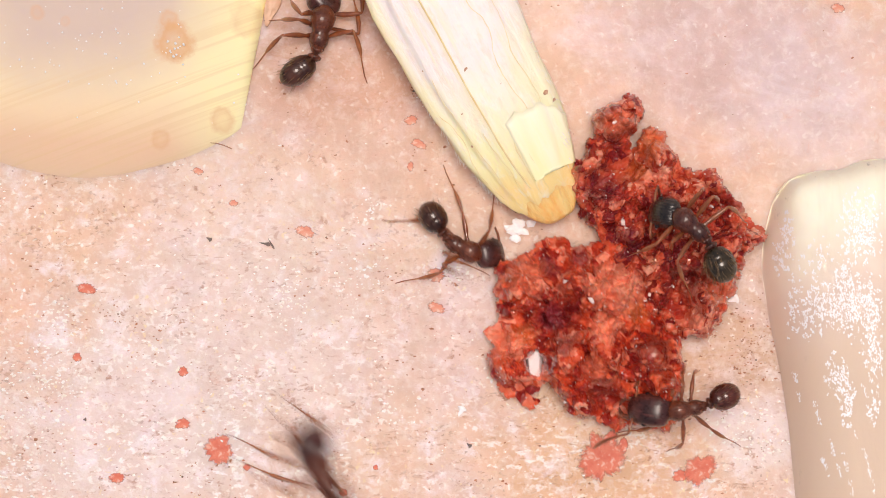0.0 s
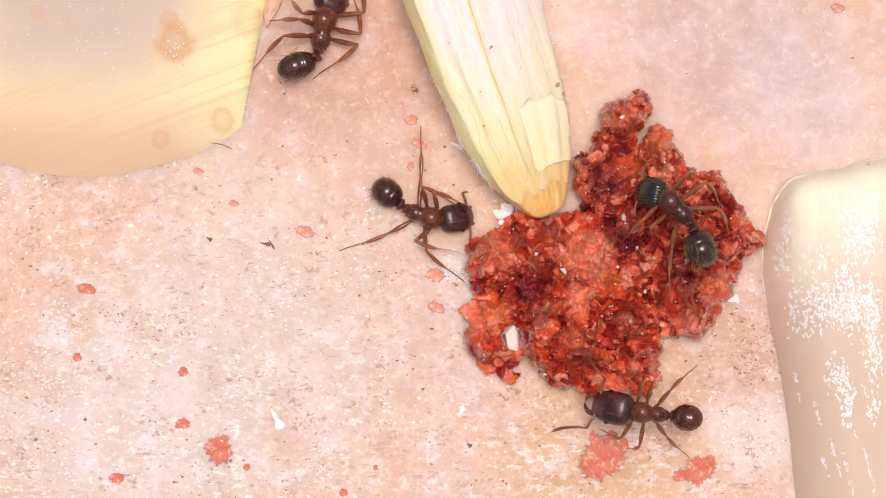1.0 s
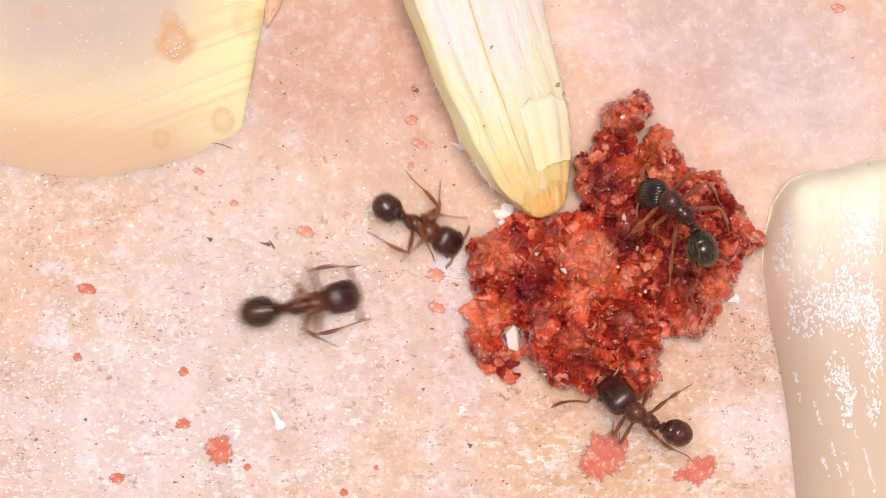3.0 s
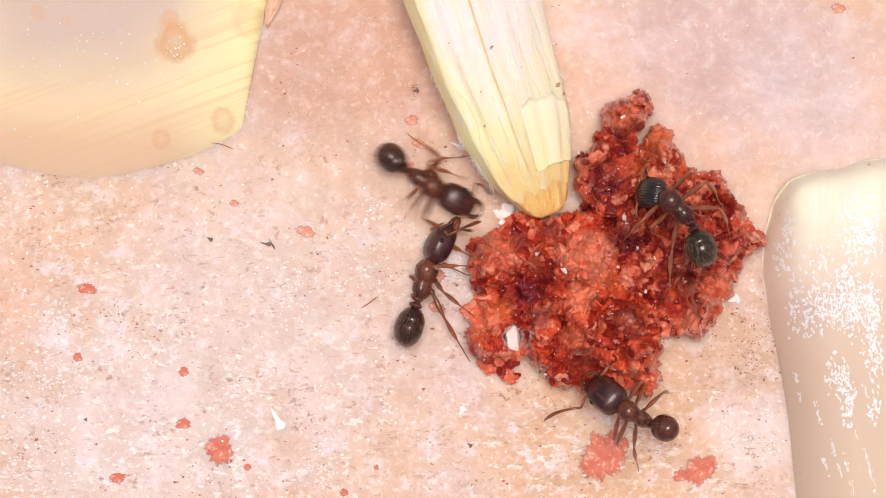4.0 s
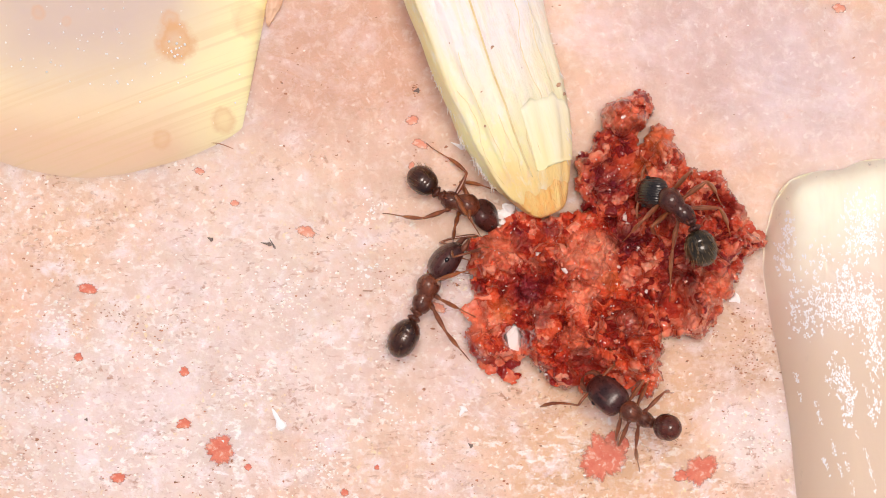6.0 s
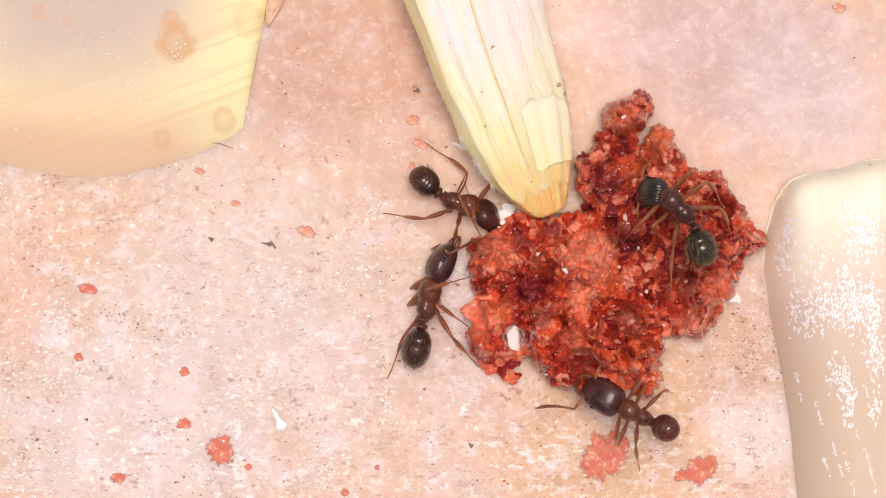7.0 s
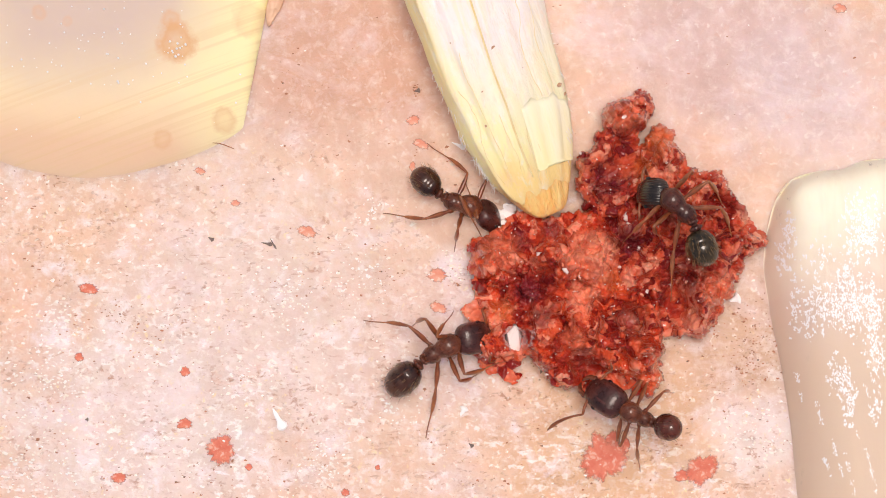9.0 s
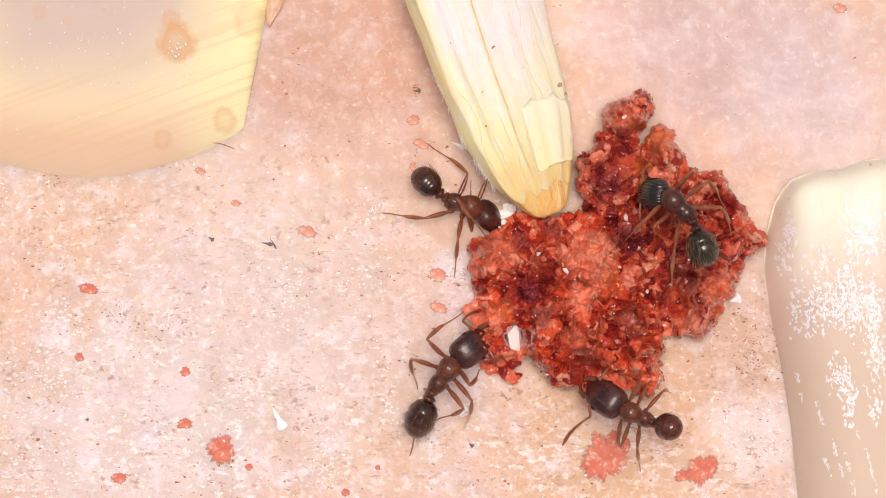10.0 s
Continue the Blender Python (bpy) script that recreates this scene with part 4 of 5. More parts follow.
        self.waist = part("petiole", Build().body([(x * s, w * s, h * s, z * s) for x, w, h, z in ((0.05, 0.06, 0.06, 0), (-0.02, 0.055, 0.055, 0), (-0.045, 0.09, 0.10, 0.02), (-0.08, 0.125, 0.14, 0.03), (-0.115, 0.12, 0.135, 0.03), (-0.15, 0.075, 0.08, 0.01), (-0.165, 0.06, 0.06, 0), (-0.185, 0.095, 0.10, 0.01), (-0.22, 0.145, 0.145, 0.02), (-0.26, 0.145, 0.145, 0.02), (-0.295, 0.10, 0.10, 0.01), (-0.33, 0.06, 0.06, 0))], 16).done(), chest, self.ob, "two-knobbed narrow waist")
        ring = [(-0.29, 0.06, 0.06, 0), (-0.31, 0.14, 0.13, 0), (-0.36, 0.22, 0.19, 0), (-0.46, 0.28, 0.26, 0), (-0.565, 0.31, 0.29, 0), (-0.57, 0.302, 0.282, 0), (-0.66, 0.31, 0.295, 0), (-0.79, 0.30, 0.285, 0), (-0.797, 0.292, 0.277, 0), (-0.89, 0.25, 0.24, -0.005), (-0.96, 0.185, 0.175, -0.01), (-0.965, 0.177, 0.167, -0.01), (-1.005, 0.11, 0.10, -0.02), (-1.025, 0.03, 0.03, -0.02)]
        self.gaster = part("gaster", Build().body([(-0.29 * s + (x + 0.29) * s * belly, w * s * belly * slim, h * s * belly * slim, z * s) for x, w, h, z in ring], 26).done(), rear, self.ob, "shiny rounded hind body")
        rnd = random.Random(int(size * 1000))
        hairs = Build()
        for _ in range(90 if rear is GREEN else 40):
            x = rnd.uniform(-0.98, -0.4)
            w = np.interp(-x, [-q[0] for q in ring], [q[1] for q in ring])
            a = rnd.uniform(-0.4, 3.54)
            p = Vector((x, w * math.cos(a), 0.92 * w * math.sin(a)))
            p = Vector((-0.29 + (p.x + 0.29) * belly, p.y * belly * slim, p.z * belly * slim))
            q = p + Vector((-0.12, 0.05 * math.cos(a), 0.05 * math.sin(a))) * rnd.uniform(0.7, 1.3)
            hairs.tube([tuple(p * s), tuple(q * s)], [0.006 * s, 0.002 * s], 3)
        tagged(part("hairs", hairs.done(), HAIR, self.gaster, "short golden hairs"), kind="stuff")
        thigh = Build().tube([(x * s, 0, z * s) for x, z in ((0, 0), (0.08, 0.0), (0.14, 0.0), (0.32, 0.015), (0.48, 0.015), (0.62, 0.005), (THIGH, 0))], [r * s for r in (0.055, 0.06, 0.035, 0.058, 0.052, 0.034, 0.026)], 8).done()
        shin = Build().tube([(x * s, 0, z * s) for x, z in ((0, 0), (0.08, 0.012), (0.24, 0.03), (0.42, 0.035), (0.52, 0.03), (0.58, 0.022), (0.80, 0.0), (1.02, -0.015), (SHIN, 0.0))], [r * s for r in (0.024, 0.034, 0.050, 0.046, 0.032, 0.017, 0.014, 0.012, 0.009)], 8).done()
        self.legs = {}
        for k in ANT_PARTS:
            leg = part("leg", thigh, LEG, self.ob)
            self.legs[k] = (leg, part("shin", shin, SHANK, leg))

    # -- what it does --
    def at(self, t, head, chest, tail, z=0.42, roll=0, pitch=0):
        """At t the middles of head, chest and hind body lie over these places."""
        self.rows.append((t, *head, *chest, *tail, z, roll, pitch))

    def step(self, t, leg, x, y, z=0.02):
        self.feet[leg].append((t, x, y, z))

    def state(self, t):
        rows = np.array(self.rows)
        v = [float(np.interp(t, rows[:, 0], rows[:, i])) for i in range(1, 10)]
        h, c, g = (np.array(v[i:i + 2]) for i in (0, 2, 4))
        unit = lambda d: d / (np.linalg.norm(d) + 1e-9)
        way = unit(unit(h - c) + unit(c - g))
        yaw = math.degrees(math.atan2(way[1], way[0]))
        if self.course:
            yaw = float(np.interp(t, [c[0] for c in self.course], [c[1] for c in self.course]))
            way = np.array((math.cos(radians(yaw)), math.sin(radians(yaw))))
        s = self.size
        neck, waist = c + way * NECK * s, c + way * WAIST * s
        bend = lambda d: (math.degrees(math.atan2(d[1], d[0])) - yaw + 180) % 360 - 180
        body = mpose(c[0], c[1], v[6]) @ pose(0, 0, 0, 0, 0, yaw) @ pose(0, 0, 0, v[7], -v[8], 0)
        dip = lambda d, full: math.degrees(math.acos(max(0.45, min(1.0, float(np.linalg.norm(d)) / full)))) * math.cos(radians(v[7]))
        return body, max(-60, min(60, bend(h - neck))), max(-75, min(75, bend(waist - g))), max(self.nod, dip(h - neck, 0.42 * self.skull)), dip(waist - g, 0.66 * s)

    def rest(self, leg):
        fore, side = leg.split("_")
        x, y = {"front": (0.85, 0.62), "middle": (0.02, 1.0), "hind": (-0.85, 0.85)}[fore]
        return Vector((x, y if side == "left" else -y, 0)) * self.size

    def stride(self, t0, t1, beat=0.1, h=0.02):
        """A tripod gait from t0 to t1."""
        t, odd = t0, 0
        while t <= t1 + 1e-6:
            body = self.state(t + beat * 0.5)[0]
            for i, k in enumerate(ANT_PARTS):
                if (i in (0, 3, 4)) == bool(odd):
                    p = body @ (self.rest(k) * MM)
                    self.step(t, k, p.x / MM, p.y / MM, h)
            t, odd = t + beat, 1 - odd

    def foot(self, leg, t, body):
        keys = sorted(self.feet[leg])
        if not keys:
            p = body @ (self.rest(leg) * MM)
            return Vector((p.x, p.y, 0.02 * MM))
        if t <= keys[0][0]:
            return Vector(keys[0][1:]) * MM
        for a, b in zip(keys, keys[1:]):
            if a[0] <= t <= b[0]:
                span = min(b[0] - a[0], 0.3)
                q = max(0.0, (t - (b[0] - span)) / span) if span > 1e-6 else 1.0
                q = q * q * (3 - 2 * q)
                p = Vector(a[1:]).lerp(Vector(b[1:]), q)
                p.z += 0.25 * math.sin(math.pi * q)
                return p * MM
        return Vector(keys[-1][1:]) * MM

    def move(self, times):
        s = self.size
        walks = {"ant": [], "head": [], "petiole": [], "gaster": []}
        steps = {k: ([], []) for k in ANT_PARTS}
        for t in times:
            body, nod, tail, dip, curl = self.state(t)
            walks["ant"].append((t, body))
            walks["head"].append((t, mpose(NECK * s, 0, 0) @ pose(0, 0, 0, 0, 0, nod) @ pose(0, 0, 0, 0, dip, 0)))
            # some bend at the waist as a whole, one bends where the hind body joins it
            turn = max(-95, min(95, tail / 0.62)) if self.hinge else tail
            first = 0.2 * turn if self.hinge else 0.85 * turn
            second = pose(0, 0, 0, 0, 0, turn - first)
            if self.hinge:
                second = mpose(-0.31 * s, 0, 0) @ second @ mpose(0.31 * s, 0, 0)
                curl = 4.0
            base = mpose(WAIST * s, 0, 0) @ pose(0, 0, 0, 0, 0, first)
            walks["petiole"].append((t, base @ pose(0, 0, 0, 0, curl * 0.7, 0)))
            walks["gaster"].append((t, base @ second @ pose(0, 0, 0, 0, curl, 0)))
            inv = body.inverted()
            for k in ANT_PARTS:
                fore, side = k.split("_")
                hip = Vector(HIPS[fore]) * s * MM
                if side == "right":
                    hip.y = -hip.y
                out = Vector((0, 1 if side == "left" else -1, 0))
                d = inv @ self.foot(k, t, body) - hip
                l1, l2 = THIGH * s * MM, SHIN * s * MM
                reach = max(l2 - l1 + 0.06 * MM, min(l1 + l2 - 0.01 * MM, d.length))
                way = d.normalized()
                if reach > d.length and abs(way.z) < 0.9:
                    way = (way + out * 0.2).normalized()
                up = (Vector((0, 0, 0.8)) + out * 1.3)
                up = (up - way * up.dot(way)).normalized()
                ca = (l1 * l1 + reach * reach - l2 * l2) / (2 * l1 * reach)
                knee = way * l1 * ca + up * l1 * math.sqrt(max(0.0, 1 - ca * ca))
                m1 = bone(knee, up)
                m1.translation = hip
                m2 = m1.inverted() @ (Matrix.Translation(hip + knee) @ bone(way * reach - knee, up))
                steps[k][0].append((t, m1))
                steps[k][1].append((t, m2))
        for ob, key in ((self.ob, "ant"), (self.head, "head"), (self.waist, "petiole"), (self.gaster, "gaster")):
            walk(ob, walks[key])
        for (ob, root), turns in zip(self.antennae, self.sweeps):
            walk(ob, [(t, mpose(*root) @ pose(0, 0, 0, 0, 0, turn)) for t, turn in turns])
        for k in ANT_PARTS:
            walk(self.legs[k][0], steps[k][0])
            walk(self.legs[k][1], steps[k][1])


def bone(way, up):
    x = way.normalized()
    y = up.cross(x).normalized()
    z = x.cross(y)
    m = Matrix((x, y, z)).transposed().to_4x4()
    return m


climber = Ant("brown ant gripping the edge of the red crumb", 1.0, GASTER, 1.06)
rider = Ant("dark olive ant standing on top of the crumb", 1.06, GREEN, 1.06, RIBBED, 1.05, DUSKY)
puller = Ant("stocky red-brown ant pulling at the crumb's lower rim", 0.95, GASTER_RED, 1.28, spread=True)
runner = Ant("brown ant running over the slab, then feeding", 1.06, GASTER, 1.12, None, 1.18, None, 0.9)
leaver = Ant("red-brown ant walking away between the grains", 1.14, GASTER, 1.1, None, 1.08, None, 0.78)
rider.nod = 52
leaver.hinge, leaver.course = True, ((0, 80), (1.5, 80), (1.8, 64), (2.7, 62), (3.5, 55), (4.5, 53), (10, 53))


# ---- stains and litter on the slab ----
def blot(name, label, x, y, r, seed, mat, stretch=1.0, turn=0, high=0.003):
    b, tiers = Build(), []
    for q, z in ((1.04, 0.001), (0.94, high * 0.5), (0.8, high), (0.55, high * 0.8), (0.25, high)):
        ring = []
        for j in range(120):
            a = 2 * math.pi * j / 120
            d = r * q * (1 + 0.20 * wob(math.cos(a), math.sin(a), seed, 1.2, 2) + 0.24 * wob(math.cos(a), math.sin(a), seed, 3.0, 3) + 0.08 * wob(math.cos(a), math.sin(a), seed, 10.0, 3))
            px, py = d * math.cos(a) * stretch, d * math.sin(a) / stretch
            ca, sa = math.cos(radians(turn)), math.sin(radians(turn))
            ring.append((px * ca - py * sa, px * sa + py * ca, z + 0.4 * high * abs(wob(px, py, seed, 6.0)) * (q < 0.95)))
        tiers.append(ring)
    me = b.loft(tiers).done()
    me.attributes.new("film", "FLOAT", "POINT").data.foreach_set("value", [v for v in (0.0, 0.32, 0.65, 0.9, 0.8) for _ in range(120)])
    return tagged(part(name, me, mat, m=mpose(x, y, 0)), label, "stain")


def sliver(name, label, x, y, long, wide, turn, mat, seed):
    rnd = random.Random(seed)
    b = Build().body([(q * long, wide * w * rnd.uniform(0.8, 1.2), wide * 0.5 * w, wide * 0.5) for q, w in ((-0.5, 0.12), (-0.25, 0.35), (0.05, 0.6), (0.28, 1.0), (0.42, 0.85), (0.5, 0.3))], 7)
    return tagged(part(name, b.done(False), mat, m=mpose(x, y, 0, 0, 0, turn)), label, "litter")


for i, (x, y, r, st, tu) in enumerate(((-5.09, -4.56, 0.32, 1.0, 0), (3.60, -4.79, 0.52, 1.05, 50), (5.82, -5.01, 0.36, 1.15, 30), (5.37, -5.15, 0.15, 1.1, 0), (3.78, -4.30, 0.17, 1.2, 60), (4.10, -4.45, 0.13, 0.8, 0), (-8.09, -0.90, 0.17, 1.4, -10), (-5.91, -3.96, 0.15, 1.2, 10), (-5.90, -2.78, 0.11, 1, 0), (-8.31, -2.45, 0.10, 1, 0), (-7.41, -5.19, 0.15, 1.2, 0), (-4.45, -4.95, 0.08, 1, 40), (-2.26, -5.53, 0.09, 1.1, 0), (-1.53, -4.96, 0.06, 1, 0))):
    tagged(blot("red_stain", "dried red juice stain on the stone", x, y, r, i * 3.7, STAIN, st, tu), group="red stains")
for i, (x, y, r, st, tu) in enumerate(((-0.72, 2.92, 0.13, 1.2, 20), (-0.54, 2.38, 0.13, 1.4, -20), (-0.74, 1.87, 0.09, 0.8, 0), (-0.18, -0.60, 0.18, 1.2, 0), (-3.13, 0.40, 0.17, 1.3, -20), (-5.56, 1.77, 0.10, 1.4, -15), (8.97, 5.47, 0.13, 1.2, 0), (-0.15, -1.33, 0.15, 1.3, -20), (-4.76, 1.04, 0.09, 1.2, 0))):
    tagged(blot("rust_stain", "faint orange stain on the stone", x, y, r, 50 + i * 2.9, RUST, st, tu, 0.003), group="faint stains")
flakes = []
for x, y, lo, wi, tu in ((-3.78, -3.86, 0.55, 0.12, -62), (0.41, -3.68, 0.24, 0.10, 60), (0.31, 2.35, 0.34, 0.06, -25), (6.58, -1.14, 0.26, 0.14, 20), (-4.54, 3.28, 0.16, 0.04, 5), (-6.21, -2.55, 0.10, 0.05, 0)):
    flake = tagged(sliver("white_flake", "small white flake lying on the stone", x, y, lo, wi, tu, CHIP_AND_GLINT, int(lo * 100)), group="white flakes")
    flakes.append(flake)
for x, y, lo, wi, tu in ((-0.63, 3.59, 0.14, 0.06, 10), (-4.04, 0.12, 0.26, 0.05, -12), (-5.31, 0.23, 0.14, 0.05, -30), (-3.90, 0.12, 0.28, 0.03, -60), (2.19, -2.77, 0.12, 0.05, 70), (0.59, -4.45, 0.13, 0.05, -40), (7.62, 1.24, 0.10, 0.07, 0), (-8.13, -3.87, 0.08, 0.05, 0)):
    tagged(sliver("dark_chip", "small dark grit chip on the stone", x, y, lo, wi, tu, CHIP, int(lo * 100)), group="dark chips")
hair = Build().tube([(x, y, 0.03) for x, y in pairs(-5.28, 2.41, -5.13, 2.40, -4.97, 2.35, -4.78, 2.27)], [0.006, 0.012, 0.012, 0.006], 5)
tagged(part("dark_fibre", hair.done(), DARK), "thin dark curled fibre on the stone", "litter")


# the kernel's peach coloured edge, added as a separate wedge
wedge = mound(dense(pairs(-3.90, 6.04, -3.64, 5.97, -3.68, 5.55, -3.85, 5.27, -4.00, 5.04, -4.05, 5.40, -3.90, 6.04), 0.05), ((-3.86, 5.76), (-3.87, 5.47)), lambda x, y: 0.05 + 0.12 * (1 + wob(x, y, 5, 3.0)), 8)
tagged(part("husk_scrap", wedge, PEACH), "thin peach coloured wedge at the kernel's edge", "litter")


def grit(name, label, count, mat, sizes, seed, squash, heaps=(), bare=lambda x, y: 1.0):
    rnd = random.Random(seed)
    b = Build()
    places = []
    for _ in range(count):
        x, y = rnd.uniform(-11, 11), rnd.uniform(-6.5, 6.5)
        if wob(x, y, seed, 0.7, 4) > rnd.uniform(-0.25, 0.5) and rnd.random() < bare(x, y):
            places.append((x, y))
    for cx, cy, spread, many in heaps:
        places += [(rnd.gauss(cx, spread), rnd.gauss(cy, spread)) for _ in range(many)]
    for x, y in places:
        r = rnd.uniform(*sizes) * rnd.uniform(0.6, 1.3)
        for _ in range(rnd.randint(1, 3)):
            b.lump((x, y, 0.05 * r), r * rnd.uniform(0.5, 1.0), rnd, (squash * rnd.uniform(0.6, 1.2), 1 / squash, 0.1), 0.5)
            x, y = x + rnd.uniform(-1, 1) * r, y + rnd.uniform(-0.7, 0.7) * r
    return tagged(part(name, b.done(False), mat), label, "grit", kind="stuff")


grit("dark_grit", "scattered fine brown and black grit", 3600, DARK, (0.008, 0.026), 21, 1.3, ((7.06, -2.04, 0.5, 200), (6.87, -2.68, 0.3, 40), (-0.63, 3.60, 0.08, 14), (-1.21, -0.63, 0.2, 25), (-7.42, -1.42, 0.2, 30), (-6.59, -1.91, 0.3, 30), (-3.26, 3.86, 0.3, 18), (0.21, -0.63, 0.12, 20), (-5.69, -5.24, 0.4, 40)), lambda x, y: max(0.12, min(0.9, 0.55 - 0.10 * y - 0.03 * x)))
grit("pale_grit", "scattered fine white mineral grains", 2200, PALE, (0.012, 0.038), 22, 1.2, ((0.14, -0.44, 0.18, 50), (-1.65, 0.85, 0.2, 40), (-3.77, -1.14, 0.35, 90), (7.00, -4.22, 0.4, 90), (-1.21, -3.58, 0.3, 40), (-8.77, -1.53, 0.3, 50), (-9.15, -2.81, 0.6, 160), (-9.28, -4.99, 0.7, 200), (-2.74, -4.79, 0.25, 60), (-1.85, -0.50, 0.4, 80), (-4.54, -2.94, 0.4, 60)), lambda x, y: max(0.15, min(1.0, 0.45 - 0.12 * y - 0.05 * x)))
flake_rnd, chips = random.Random(5), Build()
for _ in range(14):
    chips.lump((flake_rnd.gauss(0, 0.11), flake_rnd.gauss(0, 0.10), flake_rnd.uniform(0.03, 0.16)), flake_rnd.uniform(0.05, 0.11), flake_rnd, (1.2, 0.9, 0.35), 0.5)
grain_flake = part("crystal_flake", chips.done(False), CHIP_AND_GLINT, m=mpose(1.68, 0.50, 0.0))
tagged(grain_flake, "clear white crystal flake beside the crumb", "litter")


# ---- what moves, and when ----
def motions():
    # the ant that tugs at the crumb from the side, later moving up beside the grain
    climber.at(0, (1.10, -0.09), (0.48, 0.01), (-0.27, 0.78), 0.42, 0, 0)
    climber.at(0.2, (0.97, 0.27), (0.26, 0.31), (-0.57, 1.17), 0.42, 0, 0)
    climber.at(0.4, (0.91, 0.42), (0.22, 0.65), (-0.59, 1.53), 0.42, 0, 0)
    climber.at(0.6, (0.70, 0.59), (-0.08, 0.79), (-0.83, 1.63), 0.42, 0, 0)
    climber.at(0.7, (0.61, 0.61), (-0.10, 0.70), (-0.94, 1.54), 0.42, 0, 0)
    climber.at(0.8, (0.55, 0.65), (-0.15, 0.70), (-1.06, 1.50), 0.42, 0, 0)
    climber.at(1.0, (0.33, 0.71), (-0.40, 0.75), (-1.36, 1.35), 0.42, 0, 0)
    climber.at(1.2, (0.11, 0.17), (-0.47, 0.39), (-1.47, 0.90), 0.50, 0, 0)
    climber.at(1.4, (-0.12, 0.10), (-0.66, 0.24), (-1.55, 0.73), 0.50, 0, 0)
    climber.at(1.5, (-0.26, 0.00), (-0.80, 0.17), (-1.61, 0.62), 0.50, 0, 0)
    climber.at(1.6, (-0.20, -0.36), (-0.68, 0.00), (-1.58, 0.52), 0.50, 0, 0)
    climber.at(1.8, (0.08, -0.43), (-0.41, -0.06), (-1.26, 0.45), 0.50, 0, 0)
    climber.at(2.0, (0.24, -0.31), (-0.18, -0.03), (-0.94, 0.29), 0.50, 0, 0)
    climber.at(2.2, (0.20, -0.24), (-0.24, 0.00), (-1.06, 0.27), 0.50, 0, 0)
    climber.at(2.5, (0.14, -0.43), (-0.34, 0.01), (-1.13, 0.20), 0.50, 0, 0)
    climber.at(2.7, (0.38, -0.56), (-0.13, -0.14), (-1.06, 0.01), 0.50, 0, 0)
    climber.at(2.95, (0.20, 0.01), (-0.37, 0.33), (-1.20, 0.78), 0.42, 0, 0)
    climber.at(3.3, (-0.18, 0.91), (-0.88, 1.29), (-1.65, 1.80), 0.42, 0, 0)
    climber.at(3.8, (0.00, 1.06), (-0.73, 1.52), (-1.58, 2.12), 0.42, 0, 0)
    climber.at(3.9, (0.28, 1.08), (-0.56, 1.44), (-1.48, 1.99), 0.42, 0, 0)
    climber.at(4.0, (0.40, 1.06), (-0.37, 1.49), (-1.19, 2.07), 0.42, 0, 0)
    climber.at(4.1, (0.99, 0.80), (0.33, 1.08), (-0.59, 1.55), 0.60, 0, 0)
    climber.at(4.2, (0.80, 0.88), (0.10, 1.26), (-0.83, 1.83), 0.60, 0, 0)
    climber.at(4.3, (0.78, 0.76), (0.17, 1.13), (-0.69, 1.68), 0.60, 0, 0)
    climber.at(4.4, (0.89, 0.78), (0.28, 1.21), (-0.69, 1.68), 0.60, 0, 0)
    climber.at(4.5, (0.87, 0.90), (0.24, 1.32), (-0.75, 1.77), 0.60, -10, 0)
    climber.at(4.6, (0.87, 0.88), (0.22, 1.21), (-0.83, 1.71), 0.60, -15, 0)
    climber.at(5.0, (0.86, 0.88), (0.24, 1.02), (-0.63, 1.44), 0.60, -25, 0)
    climber.at(5.5, (0.96, 0.91), (0.36, 1.03), (-0.53, 1.46), 0.55, -35, 0)
    climber.at(7.0, (0.98, 0.93), (0.41, 1.01), (-0.47, 1.43), 0.55, -35, 0)
    climber.at(10, (0.99, 0.92), (0.43, 0.99), (-0.44, 1.42), 0.55, -35, 0)
    climber.stride(2.8, 4.1, 0.12)
    climber.step(0, "front_left", 1.18, 1.36, 0.02)
    climber.step(0.6, "front_left", 0.69, 1.17, 0.02)
    climber.step(1.0, "front_left", 0.65, 0.94, 0.02)
    climber.step(2.5, "front_left", 0.65, 0.27, 0.40)
    climber.step(2.7, "front_left", 0.65, 0.27, 0.40)
    climber.step(4.4, "front_left", 1.23, 1.23, 0.02)
    climber.step(5.0, "front_left", 1.29, 1.35, 0.60)
    climber.step(5.5, "front_left", 1.35, 1.30, 0.70)
    climber.step(6.6, "front_left", 1.96, 1.50, 1.35)
    climber.step(8.2, "front_left", 1.96, 1.50, 1.35)
    climber.step(8.6, "front_left", 1.74, 1.50, 1.30)
    climber.step(10, "front_left", 1.74, 1.50, 1.30)
    climber.step(0, "middle_left", 0.01, 1.91, 0.02)
    climber.step(0.5, "middle_left", 0.01, 2.00, 0.02)
    climber.step(0.8, "middle_left", 0.44, 0.93, 0.10)
    climber.step(1.4, "middle_left", 0.69, 1.01, 0.10)
    climber.step(1.8, "middle_left", 0.56, 0.37, 0.20)
    climber.step(2.7, "middle_left", 0.61, 0.29, 0.30)
    climber.step(4.4, "middle_left", 0.40, 1.81, 0.02)
    climber.step(5.0, "middle_left", 0.46, 1.55, 0.10)
    climber.step(10, "middle_left", 0.56, 1.48, 0.40)
    climber.step(0, "hind_left", -1.38, 0.65, 0.02)
    climber.step(0.3, "hind_left", -1.40, 1.68, 0.02)
    climber.step(0.55, "hind_left", -1.59, 1.94, 0.02)
    climber.step(0.7, "hind_left", -0.50, 2.90, 0.02)
    climber.step(1.5, "hind_left", -0.50, 2.90, 0.02)
    climber.step(1.8, "hind_left", -0.41, 1.94, 0.02)
